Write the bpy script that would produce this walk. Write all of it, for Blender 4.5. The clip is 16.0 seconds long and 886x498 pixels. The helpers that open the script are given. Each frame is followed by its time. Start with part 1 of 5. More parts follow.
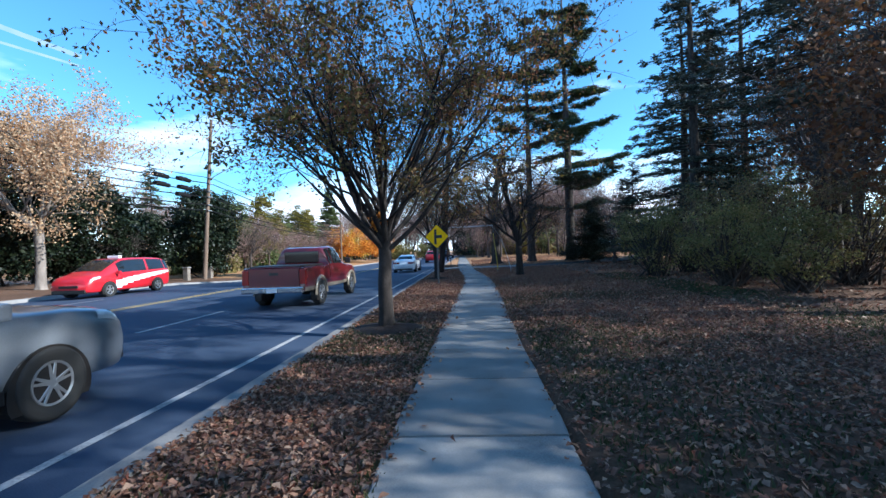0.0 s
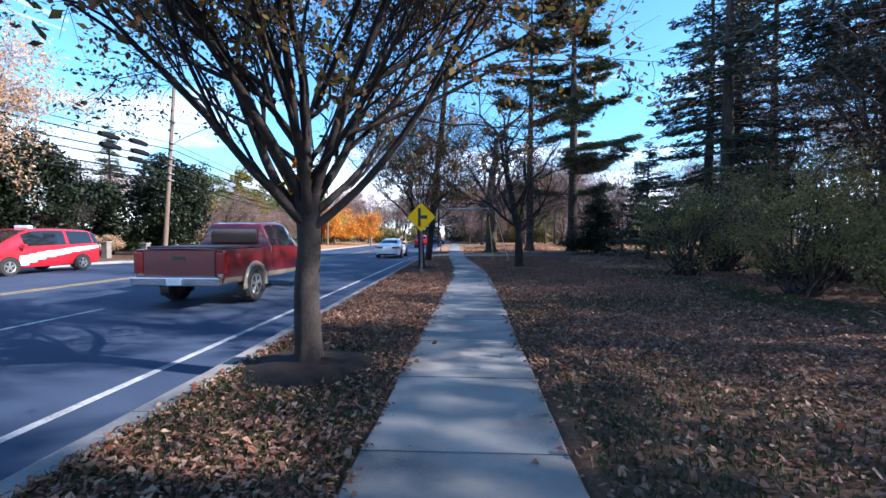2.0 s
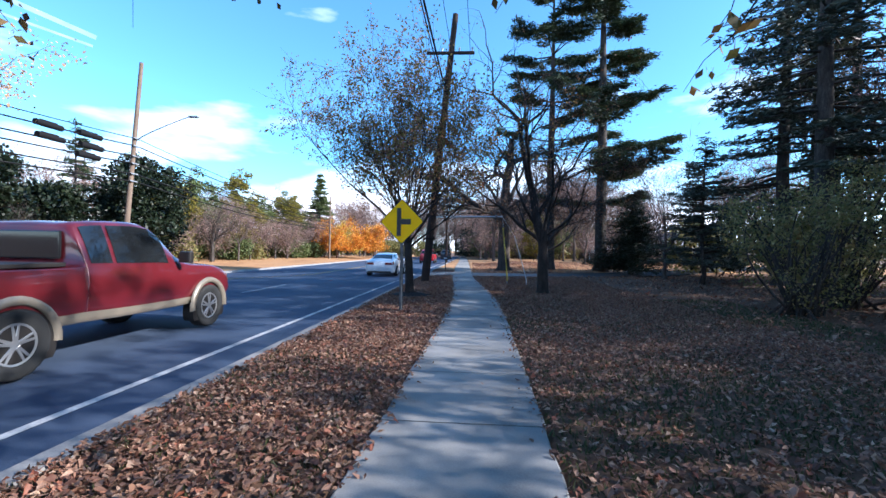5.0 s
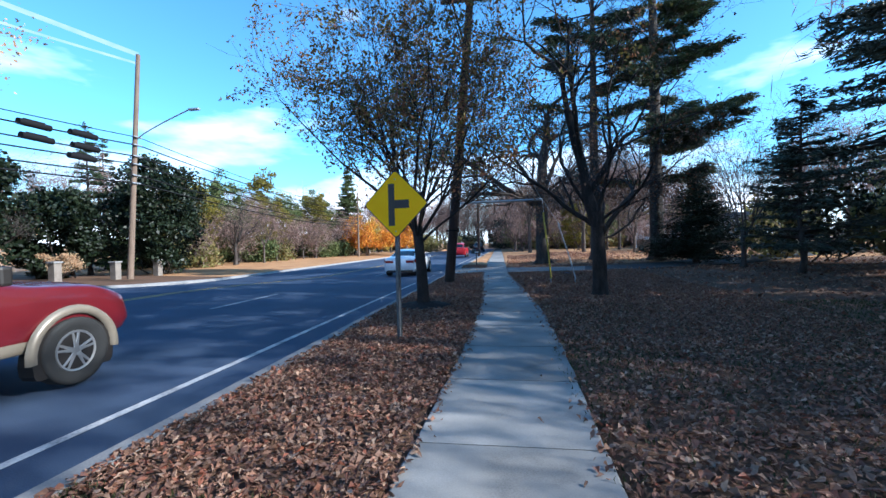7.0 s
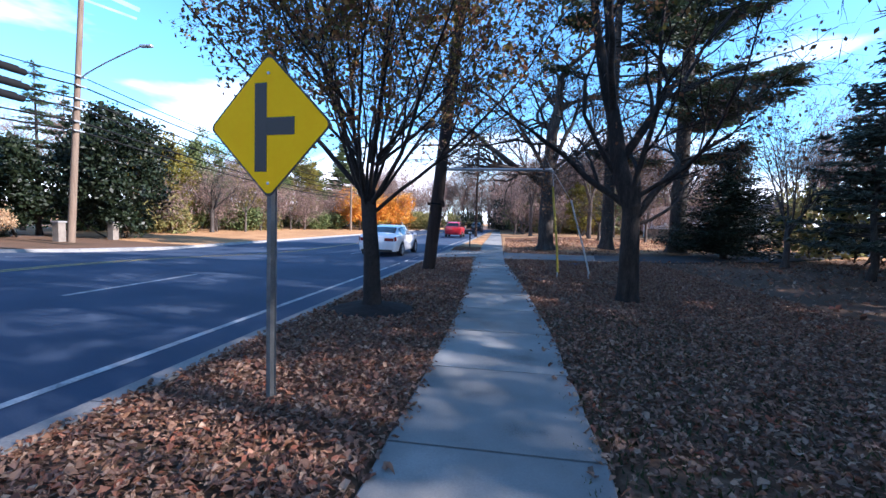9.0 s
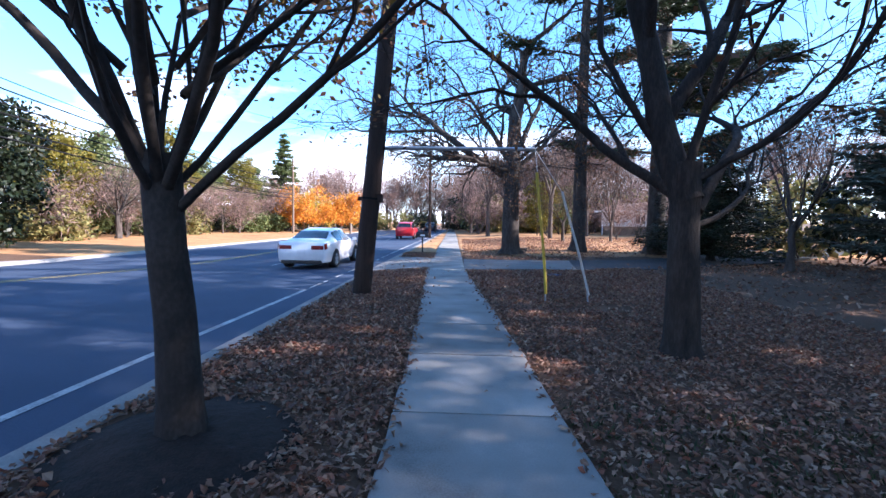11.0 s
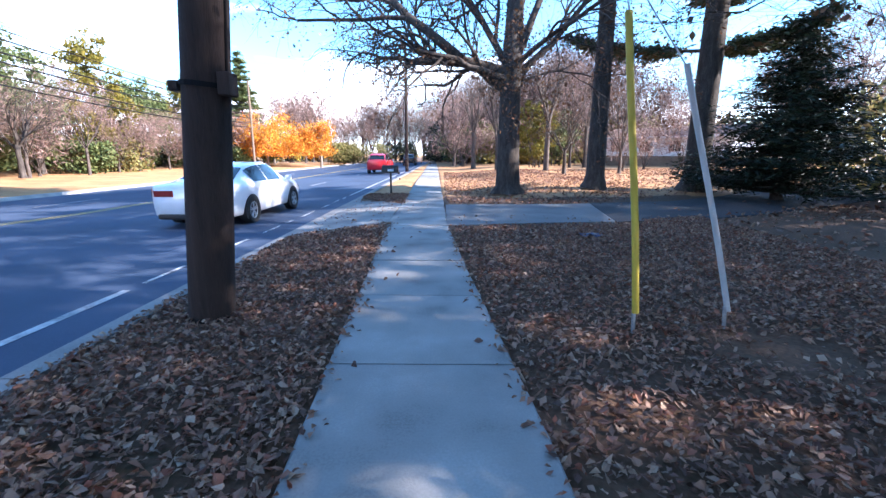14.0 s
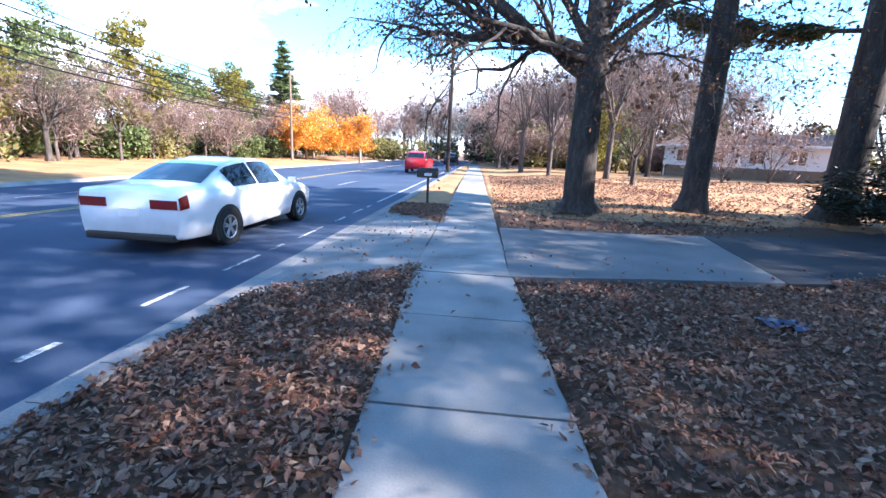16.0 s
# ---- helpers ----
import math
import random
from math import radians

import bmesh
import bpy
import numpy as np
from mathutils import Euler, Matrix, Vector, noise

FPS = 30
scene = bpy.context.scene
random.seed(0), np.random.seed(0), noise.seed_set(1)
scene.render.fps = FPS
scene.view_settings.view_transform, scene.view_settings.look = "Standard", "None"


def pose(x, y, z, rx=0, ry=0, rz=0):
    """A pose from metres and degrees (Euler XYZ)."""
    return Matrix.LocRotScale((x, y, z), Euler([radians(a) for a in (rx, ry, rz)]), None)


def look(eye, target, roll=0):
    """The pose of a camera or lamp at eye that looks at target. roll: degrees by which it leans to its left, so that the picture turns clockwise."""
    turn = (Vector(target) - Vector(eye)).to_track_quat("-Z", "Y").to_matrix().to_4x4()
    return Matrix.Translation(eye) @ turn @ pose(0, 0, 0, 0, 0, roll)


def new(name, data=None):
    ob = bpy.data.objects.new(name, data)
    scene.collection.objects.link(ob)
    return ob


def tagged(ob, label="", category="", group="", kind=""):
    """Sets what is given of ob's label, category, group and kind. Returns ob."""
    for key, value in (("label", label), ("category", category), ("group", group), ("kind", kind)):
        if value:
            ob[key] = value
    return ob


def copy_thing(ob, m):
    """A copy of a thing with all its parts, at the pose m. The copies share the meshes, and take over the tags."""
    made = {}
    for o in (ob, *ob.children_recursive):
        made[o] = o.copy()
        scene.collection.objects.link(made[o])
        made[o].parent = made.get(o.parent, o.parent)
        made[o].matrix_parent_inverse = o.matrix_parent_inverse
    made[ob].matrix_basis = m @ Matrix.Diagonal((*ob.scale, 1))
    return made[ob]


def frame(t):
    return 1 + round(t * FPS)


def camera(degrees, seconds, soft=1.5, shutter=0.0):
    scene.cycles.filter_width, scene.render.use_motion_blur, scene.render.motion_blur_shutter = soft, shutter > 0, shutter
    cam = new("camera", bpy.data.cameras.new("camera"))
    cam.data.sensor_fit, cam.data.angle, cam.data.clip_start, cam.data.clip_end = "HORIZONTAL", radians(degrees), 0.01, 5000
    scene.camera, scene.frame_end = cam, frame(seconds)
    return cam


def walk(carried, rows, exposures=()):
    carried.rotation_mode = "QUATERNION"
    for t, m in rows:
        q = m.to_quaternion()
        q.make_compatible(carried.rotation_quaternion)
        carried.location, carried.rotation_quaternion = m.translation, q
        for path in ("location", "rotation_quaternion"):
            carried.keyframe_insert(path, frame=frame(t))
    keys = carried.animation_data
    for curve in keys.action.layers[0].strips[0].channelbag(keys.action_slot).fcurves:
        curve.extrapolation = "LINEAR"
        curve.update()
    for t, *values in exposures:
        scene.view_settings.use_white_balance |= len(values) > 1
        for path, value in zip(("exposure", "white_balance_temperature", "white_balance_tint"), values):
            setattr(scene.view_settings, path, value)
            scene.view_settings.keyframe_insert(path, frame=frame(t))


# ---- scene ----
cam = camera(92.0, 16.0)
EXPOSURES = [(0.0, 1.15, 5550, 7), (1.2, 1.4, 5650, 13), (2.2, 1.55, 5900, 19), (3.5, 1.8, 6200, 24), (6.0, 1.35, 5500, 8), (8.0, 1.3, 5500, 11), (9.0, 1.65, 5850, 19), (11.5, 2.1, 6000, 22), (13.5, 2.45, 6000, 20), (16.0, 2.5, 5950, 18)]
PATH = [
    (0, (0.347, -2.17, 1.525), (0.23, -0.173, 1.532), -2.0),
    (0.5, (0.328, -1.202, 1.519), (0.232, 0.795, 1.484), 0.1),
    (1, (0.329, -0.268, 1.472), (0.245, 1.73, 1.442), 1.1),
    (1.5, (0.335, 0.651, 1.473), (0.273, 2.65, 1.439), 1.4),
    (2, (0.397, 1.564, 1.483), (0.315, 3.561, 1.421), 0.2),
    (2.5, (0.4, 2.464, 1.484), (0.295, 4.459, 1.39), 0.0),
    (3, (0.392, 3.351, 1.483), (0.27, 5.345, 1.381), 0.0),
    (3.5, (0.438, 4.322, 1.498), (0.317, 6.317, 1.413), 0.3),
    (3.7, (0.477, 4.701, 1.488), (0.368, 6.697, 1.439), 1.3),
    (5.8, (0.725, 8.367, 1.496), (0.522, 10.356, 1.507), -0.3),
    (6, (0.731, 8.724, 1.505), (0.481, 10.708, 1.509), -0.3),
    (6.5, (0.741, 9.659, 1.564), (0.448, 11.637, 1.538), -0.1),
    (7, (0.707, 10.594, 1.515), (0.411, 12.572, 1.49), -1.3),
    (7.5, (0.667, 11.489, 1.518), (0.346, 13.462, 1.476), -1.1),
    (8, (0.688, 12.439, 1.482), (0.303, 14.399, 1.391), 1.1),
    (8.5, (0.753, 13.335, 1.469), (0.402, 15.3, 1.347), 0.9),
    (9, (0.797, 14.19, 1.472), (0.506, 16.165, 1.346), 1.8),
    (9.2, (0.779, 14.56, 1.45), (0.512, 16.538, 1.325), 1.2),
    (11.3, (0.525, 18.742, 1.543), (0.456, 20.737, 1.419), 1.0),
    (11.5, (0.566, 19.085, 1.526), (0.488, 21.078, 1.377), 0.6),
    (12, (0.601, 19.891, 1.537), (0.519, 21.878, 1.329), 1.5),
    (12.5, (0.63, 20.74, 1.545), (0.659, 22.723, 1.289), 1.2),
    (13, (0.67, 21.634, 1.551), (0.778, 23.606, 1.237), 0.5),
    (13.5, (0.644, 22.472, 1.514), (0.727, 24.438, 1.156), -1.0),
    (14, (0.608, 23.403, 1.474), (0.611, 25.356, 1.043), 0.3),
    (14.5, (0.521, 24.27, 1.464), (0.496, 26.214, 0.995), 1.6),
    (15, (0.44, 25.206, 1.468), (0.405, 27.132, 0.929), 3.2),
    (15.5, (0.342, 26.046, 1.581), (0.28, 27.975, 1.059), 3.4),
    (16, (0.249, 26.963, 1.557), (0.089, 28.907, 1.116), 2.8),
]
walk(cam, [(t, look(eye, target, roll)) for t, eye, target, roll in PATH], EXPOSURES)


# ---- world and sun ----
SUN_TO = Vector((0.93, -0.13, 0.55)).normalized()
world = bpy.data.worlds.new("sky")
world.use_nodes = True
scene.world = world
wn, wl = world.node_tree.nodes, world.node_tree.links
sky = wn.new("ShaderNodeTexSky")
sky.sky_type, sky.sun_disc = "NISHITA", False
sky.sun_elevation = math.asin(SUN_TO.z)
sky.sun_rotation = math.atan2(SUN_TO.x, SUN_TO.y)
sky.air_density, sky.dust_density, sky.ozone_density = 1.0, 0.5, 3.0
geo = wn.new("ShaderNodeTexCoord")
mp = wn.new("ShaderNodeMapping")
mp.inputs["Scale"].default_value = (1.0, 1.0, 3.5)
cl = wn.new("ShaderNodeTexNoise")
cl.inputs["Scale"].default_value, cl.inputs["Detail"].default_value = 2.6, 6.0
cr = wn.new("ShaderNodeValToRGB")
cr.color_ramp.elements[0].position, cr.color_ramp.elements[1].position = 0.6, 0.86
mx = wn.new("ShaderNodeMix")
mx.data_type = "RGBA"
mx.inputs["B"].default_value = (9.0, 9.2, 9.6, 1)
wl.new(geo.outputs["Generated"], mp.inputs["Vector"])
wl.new(mp.outputs["Vector"], cl.inputs["Vector"])
# cloud lies thicker towards the horizon
sx, low, add = wn.new("ShaderNodeSeparateXYZ"), wn.new("ShaderNodeMapRange"), wn.new("ShaderNodeMath")
low.inputs["From Min"].default_value, low.inputs["From Max"].default_value = 0.08, 0.25
low.inputs["To Min"].default_value, low.inputs["To Max"].default_value = 0.3, 0.0
wl.new(geo.outputs["Generated"], sx.inputs["Vector"])
wl.new(sx.outputs["Z"], low.inputs["Value"])
wl.new(low.outputs["Result"], add.inputs[0])
wl.new(cl.outputs["Fac"], add.inputs[1])
wl.new(add.outputs["Value"], cr.inputs["Fac"])
wl.new(cr.outputs["Color"], mx.inputs["Factor"])
tint = wn.new("ShaderNodeMix")
tint.data_type, tint.blend_type = "RGBA", "MULTIPLY"
tint.inputs["Factor"].default_value = 1.0
tint.inputs["B"].default_value = (0.66, 1.03, 1.13, 1)
wl.new(sky.outputs["Color"], tint.inputs["A"])
wl.new(tint.outputs["Result"], mx.inputs["A"])
wl.new(mx.outputs["Result"], wn["Background"].inputs["Color"])
wn["Background"].inputs["Strength"].default_value = 0.12
sun_data = bpy.data.lights.new("sun", "SUN")
sun_data.energy, sun_data.angle, sun_data.color = 5.0, radians(0.55), (1.0, 0.93, 0.82)
sun = new("sun", sun_data)
sun.matrix_world = look(SUN_TO * 60, (0, 0, 0))


# ---- materials ----
def nmat(name, ramp, scale=4.0, fine=60.0, rough=0.85, bump=0.3, metal=0.0, mixfine=0.4, stretch=(1, 1, 1), island=0.0, spec=0.3, coat=0.0):
    """A surface coloured by coarse and fine noise over a ramp; island: how much each loose piece differs."""
    m = bpy.data.materials.new(name)
    m.use_nodes = True
    n, l = m.node_tree.nodes, m.node_tree.links
    b = n["Principled BSDF"]
    tc, ma = n.new("ShaderNodeTexCoord"), n.new("ShaderNodeMapping")
    ma.inputs["Scale"].default_value = stretch
    l.new(tc.outputs["Object"], ma.inputs["Vector"])
    a, f = n.new("ShaderNodeTexNoise"), n.new("ShaderNodeTexNoise")
    a.inputs["Scale"].default_value, a.inputs["Detail"].default_value = scale, 5
    f.inputs["Scale"].default_value, f.inputs["Detail"].default_value = fine, 3
    l.new(ma.outputs["Vector"], a.inputs["Vector"]), l.new(ma.outputs["Vector"], f.inputs["Vector"])
    mix = n.new("ShaderNodeMix")
    mix.inputs["Factor"].default_value = mixfine
    l.new(a.outputs["Fac"], mix.inputs["A"]), l.new(f.outputs["Fac"], mix.inputs["B"])
    out = mix.outputs["Result"]
    if island:
        g, k = n.new("ShaderNodeNewGeometry"), n.new("ShaderNodeMix")
        k.inputs["Factor"].default_value = island
        l.new(out, k.inputs["A"]), l.new(g.outputs["Random Per Island"], k.inputs["B"])
        out = k.outputs["Result"]
    r = n.new("ShaderNodeValToRGB")
    e = r.color_ramp.elements
    lo, hi = (0.02, 0.98) if island > 0.6 else (0.32, 0.68)
    e[0].position, e[0].color = lo, (*ramp[0], 1)
    e[1].position, e[1].color = hi, (*ramp[-1], 1)
    for i, c in enumerate(ramp[1:-1]):
        e.new(lo + (hi - lo) * (i + 1) / (len(ramp) - 1)).color = (*c, 1)
    l.new(out, r.inputs["Fac"]), l.new(r.outputs["Color"], b.inputs["Base Color"])
    b.inputs["Roughness"].default_value, b.inputs["Metallic"].default_value = rough, metal
    b.inputs["Specular IOR Level"].default_value = spec
    b.inputs["Coat Weight"].default_value = coat
    b.inputs["Coat Roughness"].default_value = 0.06
    if bump:
        bp = n.new("ShaderNodeBump")
        bp.inputs["Strength"].default_value, bp.inputs["Distance"].default_value = bump, 0.02
        l.new(mix.outputs["Result"], bp.inputs["Height"]), l.new(bp.outputs["Normal"], b.inputs["Normal"])
    return m


def leafmat(name, ramp, through_light=0.35, rough=0.6, spec=0.25):
    """Leaves: every leaf its own colour of the ramp, some light passing through."""
    m = nmat(name, ramp, 1.5, 30.0, rough, 0, island=0.8, spec=spec)
    n, l = m.node_tree.nodes, m.node_tree.links
    t, x = n.new("ShaderNodeBsdfTranslucent"), n.new("ShaderNodeMixShader")
    x.inputs["Fac"].default_value = through_light
    b = n["Principled BSDF"]
    l.new(b.inputs["Base Color"].links[0].from_socket, t.inputs["Color"])
    l.new(b.outputs["BSDF"], x.inputs[1]), l.new(t.outputs["BSDF"], x.inputs[2])
    l.new(x.outputs["Shader"], n["Material Output"].inputs["Surface"])
    return m


def plain(name, c, rough=0.5, metal=0.0, coat=0.0, spec=0.5):
    m = nmat(name, [tuple(v * 0.88 for v in c), tuple(min(1, v * 1.1) for v in c)], 3.0, 80.0, rough, 0.0, metal, spec=spec, coat=coat)
    return m


M = {}
# Blue skylight on the shaded road is mixed into this asphalt colour.
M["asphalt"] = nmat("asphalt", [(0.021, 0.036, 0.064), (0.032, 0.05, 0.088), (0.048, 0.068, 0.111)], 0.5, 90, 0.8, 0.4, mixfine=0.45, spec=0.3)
M["asphalt_old"] = nmat("worn_asphalt", [(0.028, 0.03, 0.034), (0.05, 0.052, 0.056)], 0.8, 70, 0.92, 0.5)
M["concrete"] = nmat("concrete", [(0.125, 0.118, 0.11), (0.205, 0.197, 0.185), (0.24, 0.231, 0.218), (0.3, 0.29, 0.275)], 1.3, 70, 0.9, 0.25, mixfine=0.2)
def vary(m, lo, hi):
    """Each object of this material a little lighter or darker."""
    n, l = m.node_tree.nodes, m.node_tree.links
    bs = n["Principled BSDF"]
    o, r, x = n.new("ShaderNodeObjectInfo"), n.new("ShaderNodeMapRange"), n.new("ShaderNodeMix")
    r.inputs["To Min"].default_value, r.inputs["To Max"].default_value = lo, hi
    x.data_type, x.blend_type = "RGBA", "MULTIPLY"
    x.inputs["Factor"].default_value = 1.0
    src = bs.inputs["Base Color"].links[0].from_socket
    l.new(o.outputs["Random"], r.inputs["Value"])
    l.new(src, x.inputs["A"]), l.new(r.outputs["Result"], x.inputs["B"])
    l.new(x.outputs["Result"], bs.inputs["Base Color"])


vary(M["concrete"], 0.8, 1.1)
M["concrete_drive"] = nmat("driveway_concrete", [(0.1, 0.096, 0.093), (0.15, 0.146, 0.142), (0.2, 0.194, 0.188)], 0.9, 60, 0.92, 0.3, mixfine=0.35)
M["concrete_dark"] = nmat("kerb_concrete", [(0.15, 0.145, 0.14), (0.26, 0.25, 0.24)], 1.8, 45, 0.92, 0.4)
M["joint"] = nmat("joint_dirt", [(0.035, 0.028, 0.02), (0.08, 0.065, 0.05)], 6, 60, 0.95, 0.4)
M["paint_white"] = nmat("road_paint_white", [(0.14, 0.145, 0.15), (0.36, 0.36, 0.365), (0.52, 0.52, 0.51)], 4, 40, 0.8, 0.2)
M["paint_worn"] = nmat("worn_road_paint", [(0.05, 0.055, 0.065), (0.13, 0.135, 0.14), (0.5, 0.5, 0.5), (0.6, 0.6, 0.6)], 9, 55, 0.8, 0.2, mixfine=0.35)
M["paint_yellow"] = nmat("road_paint_yellow", [(0.32, 0.25, 0.12), (0.6, 0.42, 0.1)], 4, 40, 0.8, 0.2)
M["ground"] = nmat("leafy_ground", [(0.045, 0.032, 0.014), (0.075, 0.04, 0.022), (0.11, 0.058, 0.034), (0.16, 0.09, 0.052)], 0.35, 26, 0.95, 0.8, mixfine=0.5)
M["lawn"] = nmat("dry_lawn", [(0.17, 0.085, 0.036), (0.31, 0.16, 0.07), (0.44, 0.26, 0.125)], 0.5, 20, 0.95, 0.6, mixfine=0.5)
M["mulch"] = nmat("mulch", [(0.01, 0.0065, 0.005), (0.03, 0.018, 0.014)], 14, 60, 0.95, 1.0)
M["bark"] = nmat("grey_brown_bark", [(0.022, 0.017, 0.015), (0.048, 0.039, 0.034), (0.09, 0.074, 0.064)], 9, 45, 0.95, 1.0, stretch=(1, 1, 0.25))
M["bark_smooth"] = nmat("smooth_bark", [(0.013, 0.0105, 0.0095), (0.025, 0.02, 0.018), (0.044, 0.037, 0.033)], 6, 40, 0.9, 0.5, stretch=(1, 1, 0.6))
# Bark blackened in its colour, as the trunk looks against a bright sky.
M["bark_silhouette"] = nmat("backlit_blackish_bark", [(0.012, 0.009, 0.008), (0.026, 0.02, 0.017), (0.05, 0.04, 0.034)], 9, 45, 0.95, 1.0, stretch=(1, 1, 0.25))
M["bark_wood"] = nmat("dull_brown_bark", [(0.04, 0.03, 0.026), (0.075, 0.058, 0.05), (0.12, 0.098, 0.086)], 5, 30, 0.95, 0.4, stretch=(1, 1, 0.4))
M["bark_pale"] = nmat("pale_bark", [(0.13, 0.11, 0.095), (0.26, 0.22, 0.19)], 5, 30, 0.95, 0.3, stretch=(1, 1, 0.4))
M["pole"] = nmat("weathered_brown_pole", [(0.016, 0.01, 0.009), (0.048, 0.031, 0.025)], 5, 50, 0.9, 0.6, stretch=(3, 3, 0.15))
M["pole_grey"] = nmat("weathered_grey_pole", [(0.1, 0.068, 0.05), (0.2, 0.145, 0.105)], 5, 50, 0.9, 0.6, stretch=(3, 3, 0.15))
M["leaf_street"] = leafmat("turning_street_leaves", [(0.15, 0.06, 0.045), (0.21, 0.09, 0.045), (0.16, 0.12, 0.03), (0.12, 0.11, 0.03), (0.27, 0.14, 0.05), (0.21, 0.055, 0.045)])
M["litter"] = leafmat("fallen_leaves", [(0.032, 0.014, 0.01), (0.11, 0.05, 0.034), (0.26, 0.14, 0.088), (0.12, 0.055, 0.039), (0.4, 0.265, 0.18), (0.22, 0.066, 0.036), (0.31, 0.18, 0.12), (0.07, 0.032, 0.023), (0.55, 0.42, 0.31)], 0.18, 0.55, 0.25)
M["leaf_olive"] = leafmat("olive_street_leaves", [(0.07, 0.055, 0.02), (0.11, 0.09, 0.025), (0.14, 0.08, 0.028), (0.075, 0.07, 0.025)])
M["leaf_gold"] = leafmat("yellow_green_leaves", [(0.13, 0.12, 0.02), (0.22, 0.17, 0.03), (0.1, 0.1, 0.02)], 0.45)
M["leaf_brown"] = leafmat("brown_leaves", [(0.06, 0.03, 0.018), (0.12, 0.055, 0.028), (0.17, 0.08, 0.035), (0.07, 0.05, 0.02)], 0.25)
M["leaf_pale"] = leafmat("pale_tan_leaves", [(0.4, 0.22, 0.12), (0.5, 0.32, 0.18), (0.5, 0.4, 0.27)], 0.4)
M["leaf_orange"] = leafmat("orange_maple_leaves", [(0.34, 0.1, 0.016), (0.55, 0.18, 0.022), (0.62, 0.26, 0.03), (0.7, 0.44, 0.06)], 0.4)
M["leaf_yellow"] = leafmat("yellow_leaves", [(0.45, 0.36, 0.06), (0.6, 0.46, 0.1)], 0.4)
M["leaf_shrub"] = leafmat("olive_shrub_leaves", [(0.09, 0.09, 0.035), (0.17, 0.165, 0.055), (0.26, 0.22, 0.08), (0.2, 0.13, 0.07)], 0.35)
M["leaf_tan_shrub"] = leafmat("tan_shrub_leaves", [(0.12, 0.07, 0.04), (0.2, 0.13, 0.07), (0.16, 0.14, 0.06), (0.28, 0.2, 0.11)], 0.35)
M["grass"] = leafmat("dull_green_grass", [(0.025, 0.032, 0.013), (0.05, 0.06, 0.022), (0.09, 0.085, 0.035)], 0.2)
# Dark leaves, taken below natural tone to carry the far trees' shade.
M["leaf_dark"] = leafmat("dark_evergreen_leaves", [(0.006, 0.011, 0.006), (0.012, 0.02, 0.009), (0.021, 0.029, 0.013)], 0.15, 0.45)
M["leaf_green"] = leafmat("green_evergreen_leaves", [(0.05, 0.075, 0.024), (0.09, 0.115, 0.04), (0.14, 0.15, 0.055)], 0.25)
M["needle"] = leafmat("pine_needles", [(0.02, 0.035, 0.016), (0.038, 0.058, 0.026), (0.06, 0.075, 0.032)], 0.2, 0.5)
M["needle_dark"] = leafmat("spruce_needles", [(0.026, 0.036, 0.026), (0.052, 0.062, 0.044), (0.085, 0.092, 0.062)], 0.15, 0.5)
M["twig_red"] = leafmat("reddish_bare_twigs", [(0.13, 0.078, 0.066), (0.22, 0.14, 0.118), (0.33, 0.23, 0.19)], 0.2)
M["sign_yellow"] = nmat("sign_yellow", [(0.96, 0.5, 0.003), (0.99, 0.56, 0.004)], 4, 30, 0.7, 0.0, spec=0.1)
M["black"] = plain("black_paint", (0.012, 0.01, 0.009), 0.5)
M["steel"] = nmat("galvanised_steel", [(0.28, 0.29, 0.3), (0.42, 0.43, 0.44)], 12, 60, 0.5, 0.1, metal=0.7)
M["post_steel"] = nmat("weathered_post_steel", [(0.1, 0.1, 0.1), (0.17, 0.17, 0.165)], 8, 60, 0.7, 0.15, metal=0.2)
M["guard_yellow"] = plain("yellow_plastic", (0.42, 0.31, 0.03), 0.55)
M["guard_white"] = plain("dull_white_plastic", (0.45, 0.45, 0.44), 0.5)
M["cable"] = plain("black_cable", (0.01, 0.01, 0.011), 0.9, spec=0.1)
M["rubber"] = plain("tyre_rubber", (0.015, 0.015, 0.015), 0.85)
M["rim"] = plain("alloy", (0.5, 0.5, 0.5), 0.3, 0.8)
M["glass"] = plain("dark_car_glass", (0.012, 0.014, 0.016), 0.05, 0.0, 0.4)
M["tail"] = plain("red_lamp_glass", (0.22, 0.01, 0.008), 0.15, 0.0, 0.5)
M["head"] = plain("clear_lamp_glass", (0.6, 0.6, 0.6), 0.1, 0.2, 0.5)
M["chrome"] = plain("chrome", (0.6, 0.6, 0.6), 0.15, 0.9)
M["plate"] = plain("plate_white", (0.7, 0.7, 0.72), 0.5)
M["car_red"] = plain("red_car_paint", (0.5, 0.012, 0.02), 0.35, 0.0, 0.8)
M["car_maroon"] = plain("dark_red_car_paint", (0.095, 0.006, 0.01), 0.35, 0.1, 0.8)
M["car_beige"] = plain("tan_trim_paint", (0.2, 0.17, 0.13), 0.4, 0.2, 0.5)
M["car_white"] = plain("white_car_paint", (0.78, 0.78, 0.8), 0.3, 0.0, 0.8)
M["car_silver"] = plain("silver_car_paint", (0.2, 0.22, 0.25), 0.3, 0.4, 0.8)
M["car_dark"] = plain("dark_car_paint", (0.02, 0.022, 0.03), 0.3, 0.1, 0.8)
M["siding"] = nmat("white_siding", [(0.66, 0.66, 0.66), (0.78, 0.78, 0.77)], 0.6, 8, 0.7, 0.05)
M["brick"] = nmat("tan_brick", [(0.15, 0.1, 0.07), (0.24, 0.17, 0.12)], 2, 14, 0.9, 0.3)
M["shingle"] = nmat("brown_shingles", [(0.07, 0.048, 0.04), (0.13, 0.09, 0.075)], 1, 12, 0.95, 0.3)
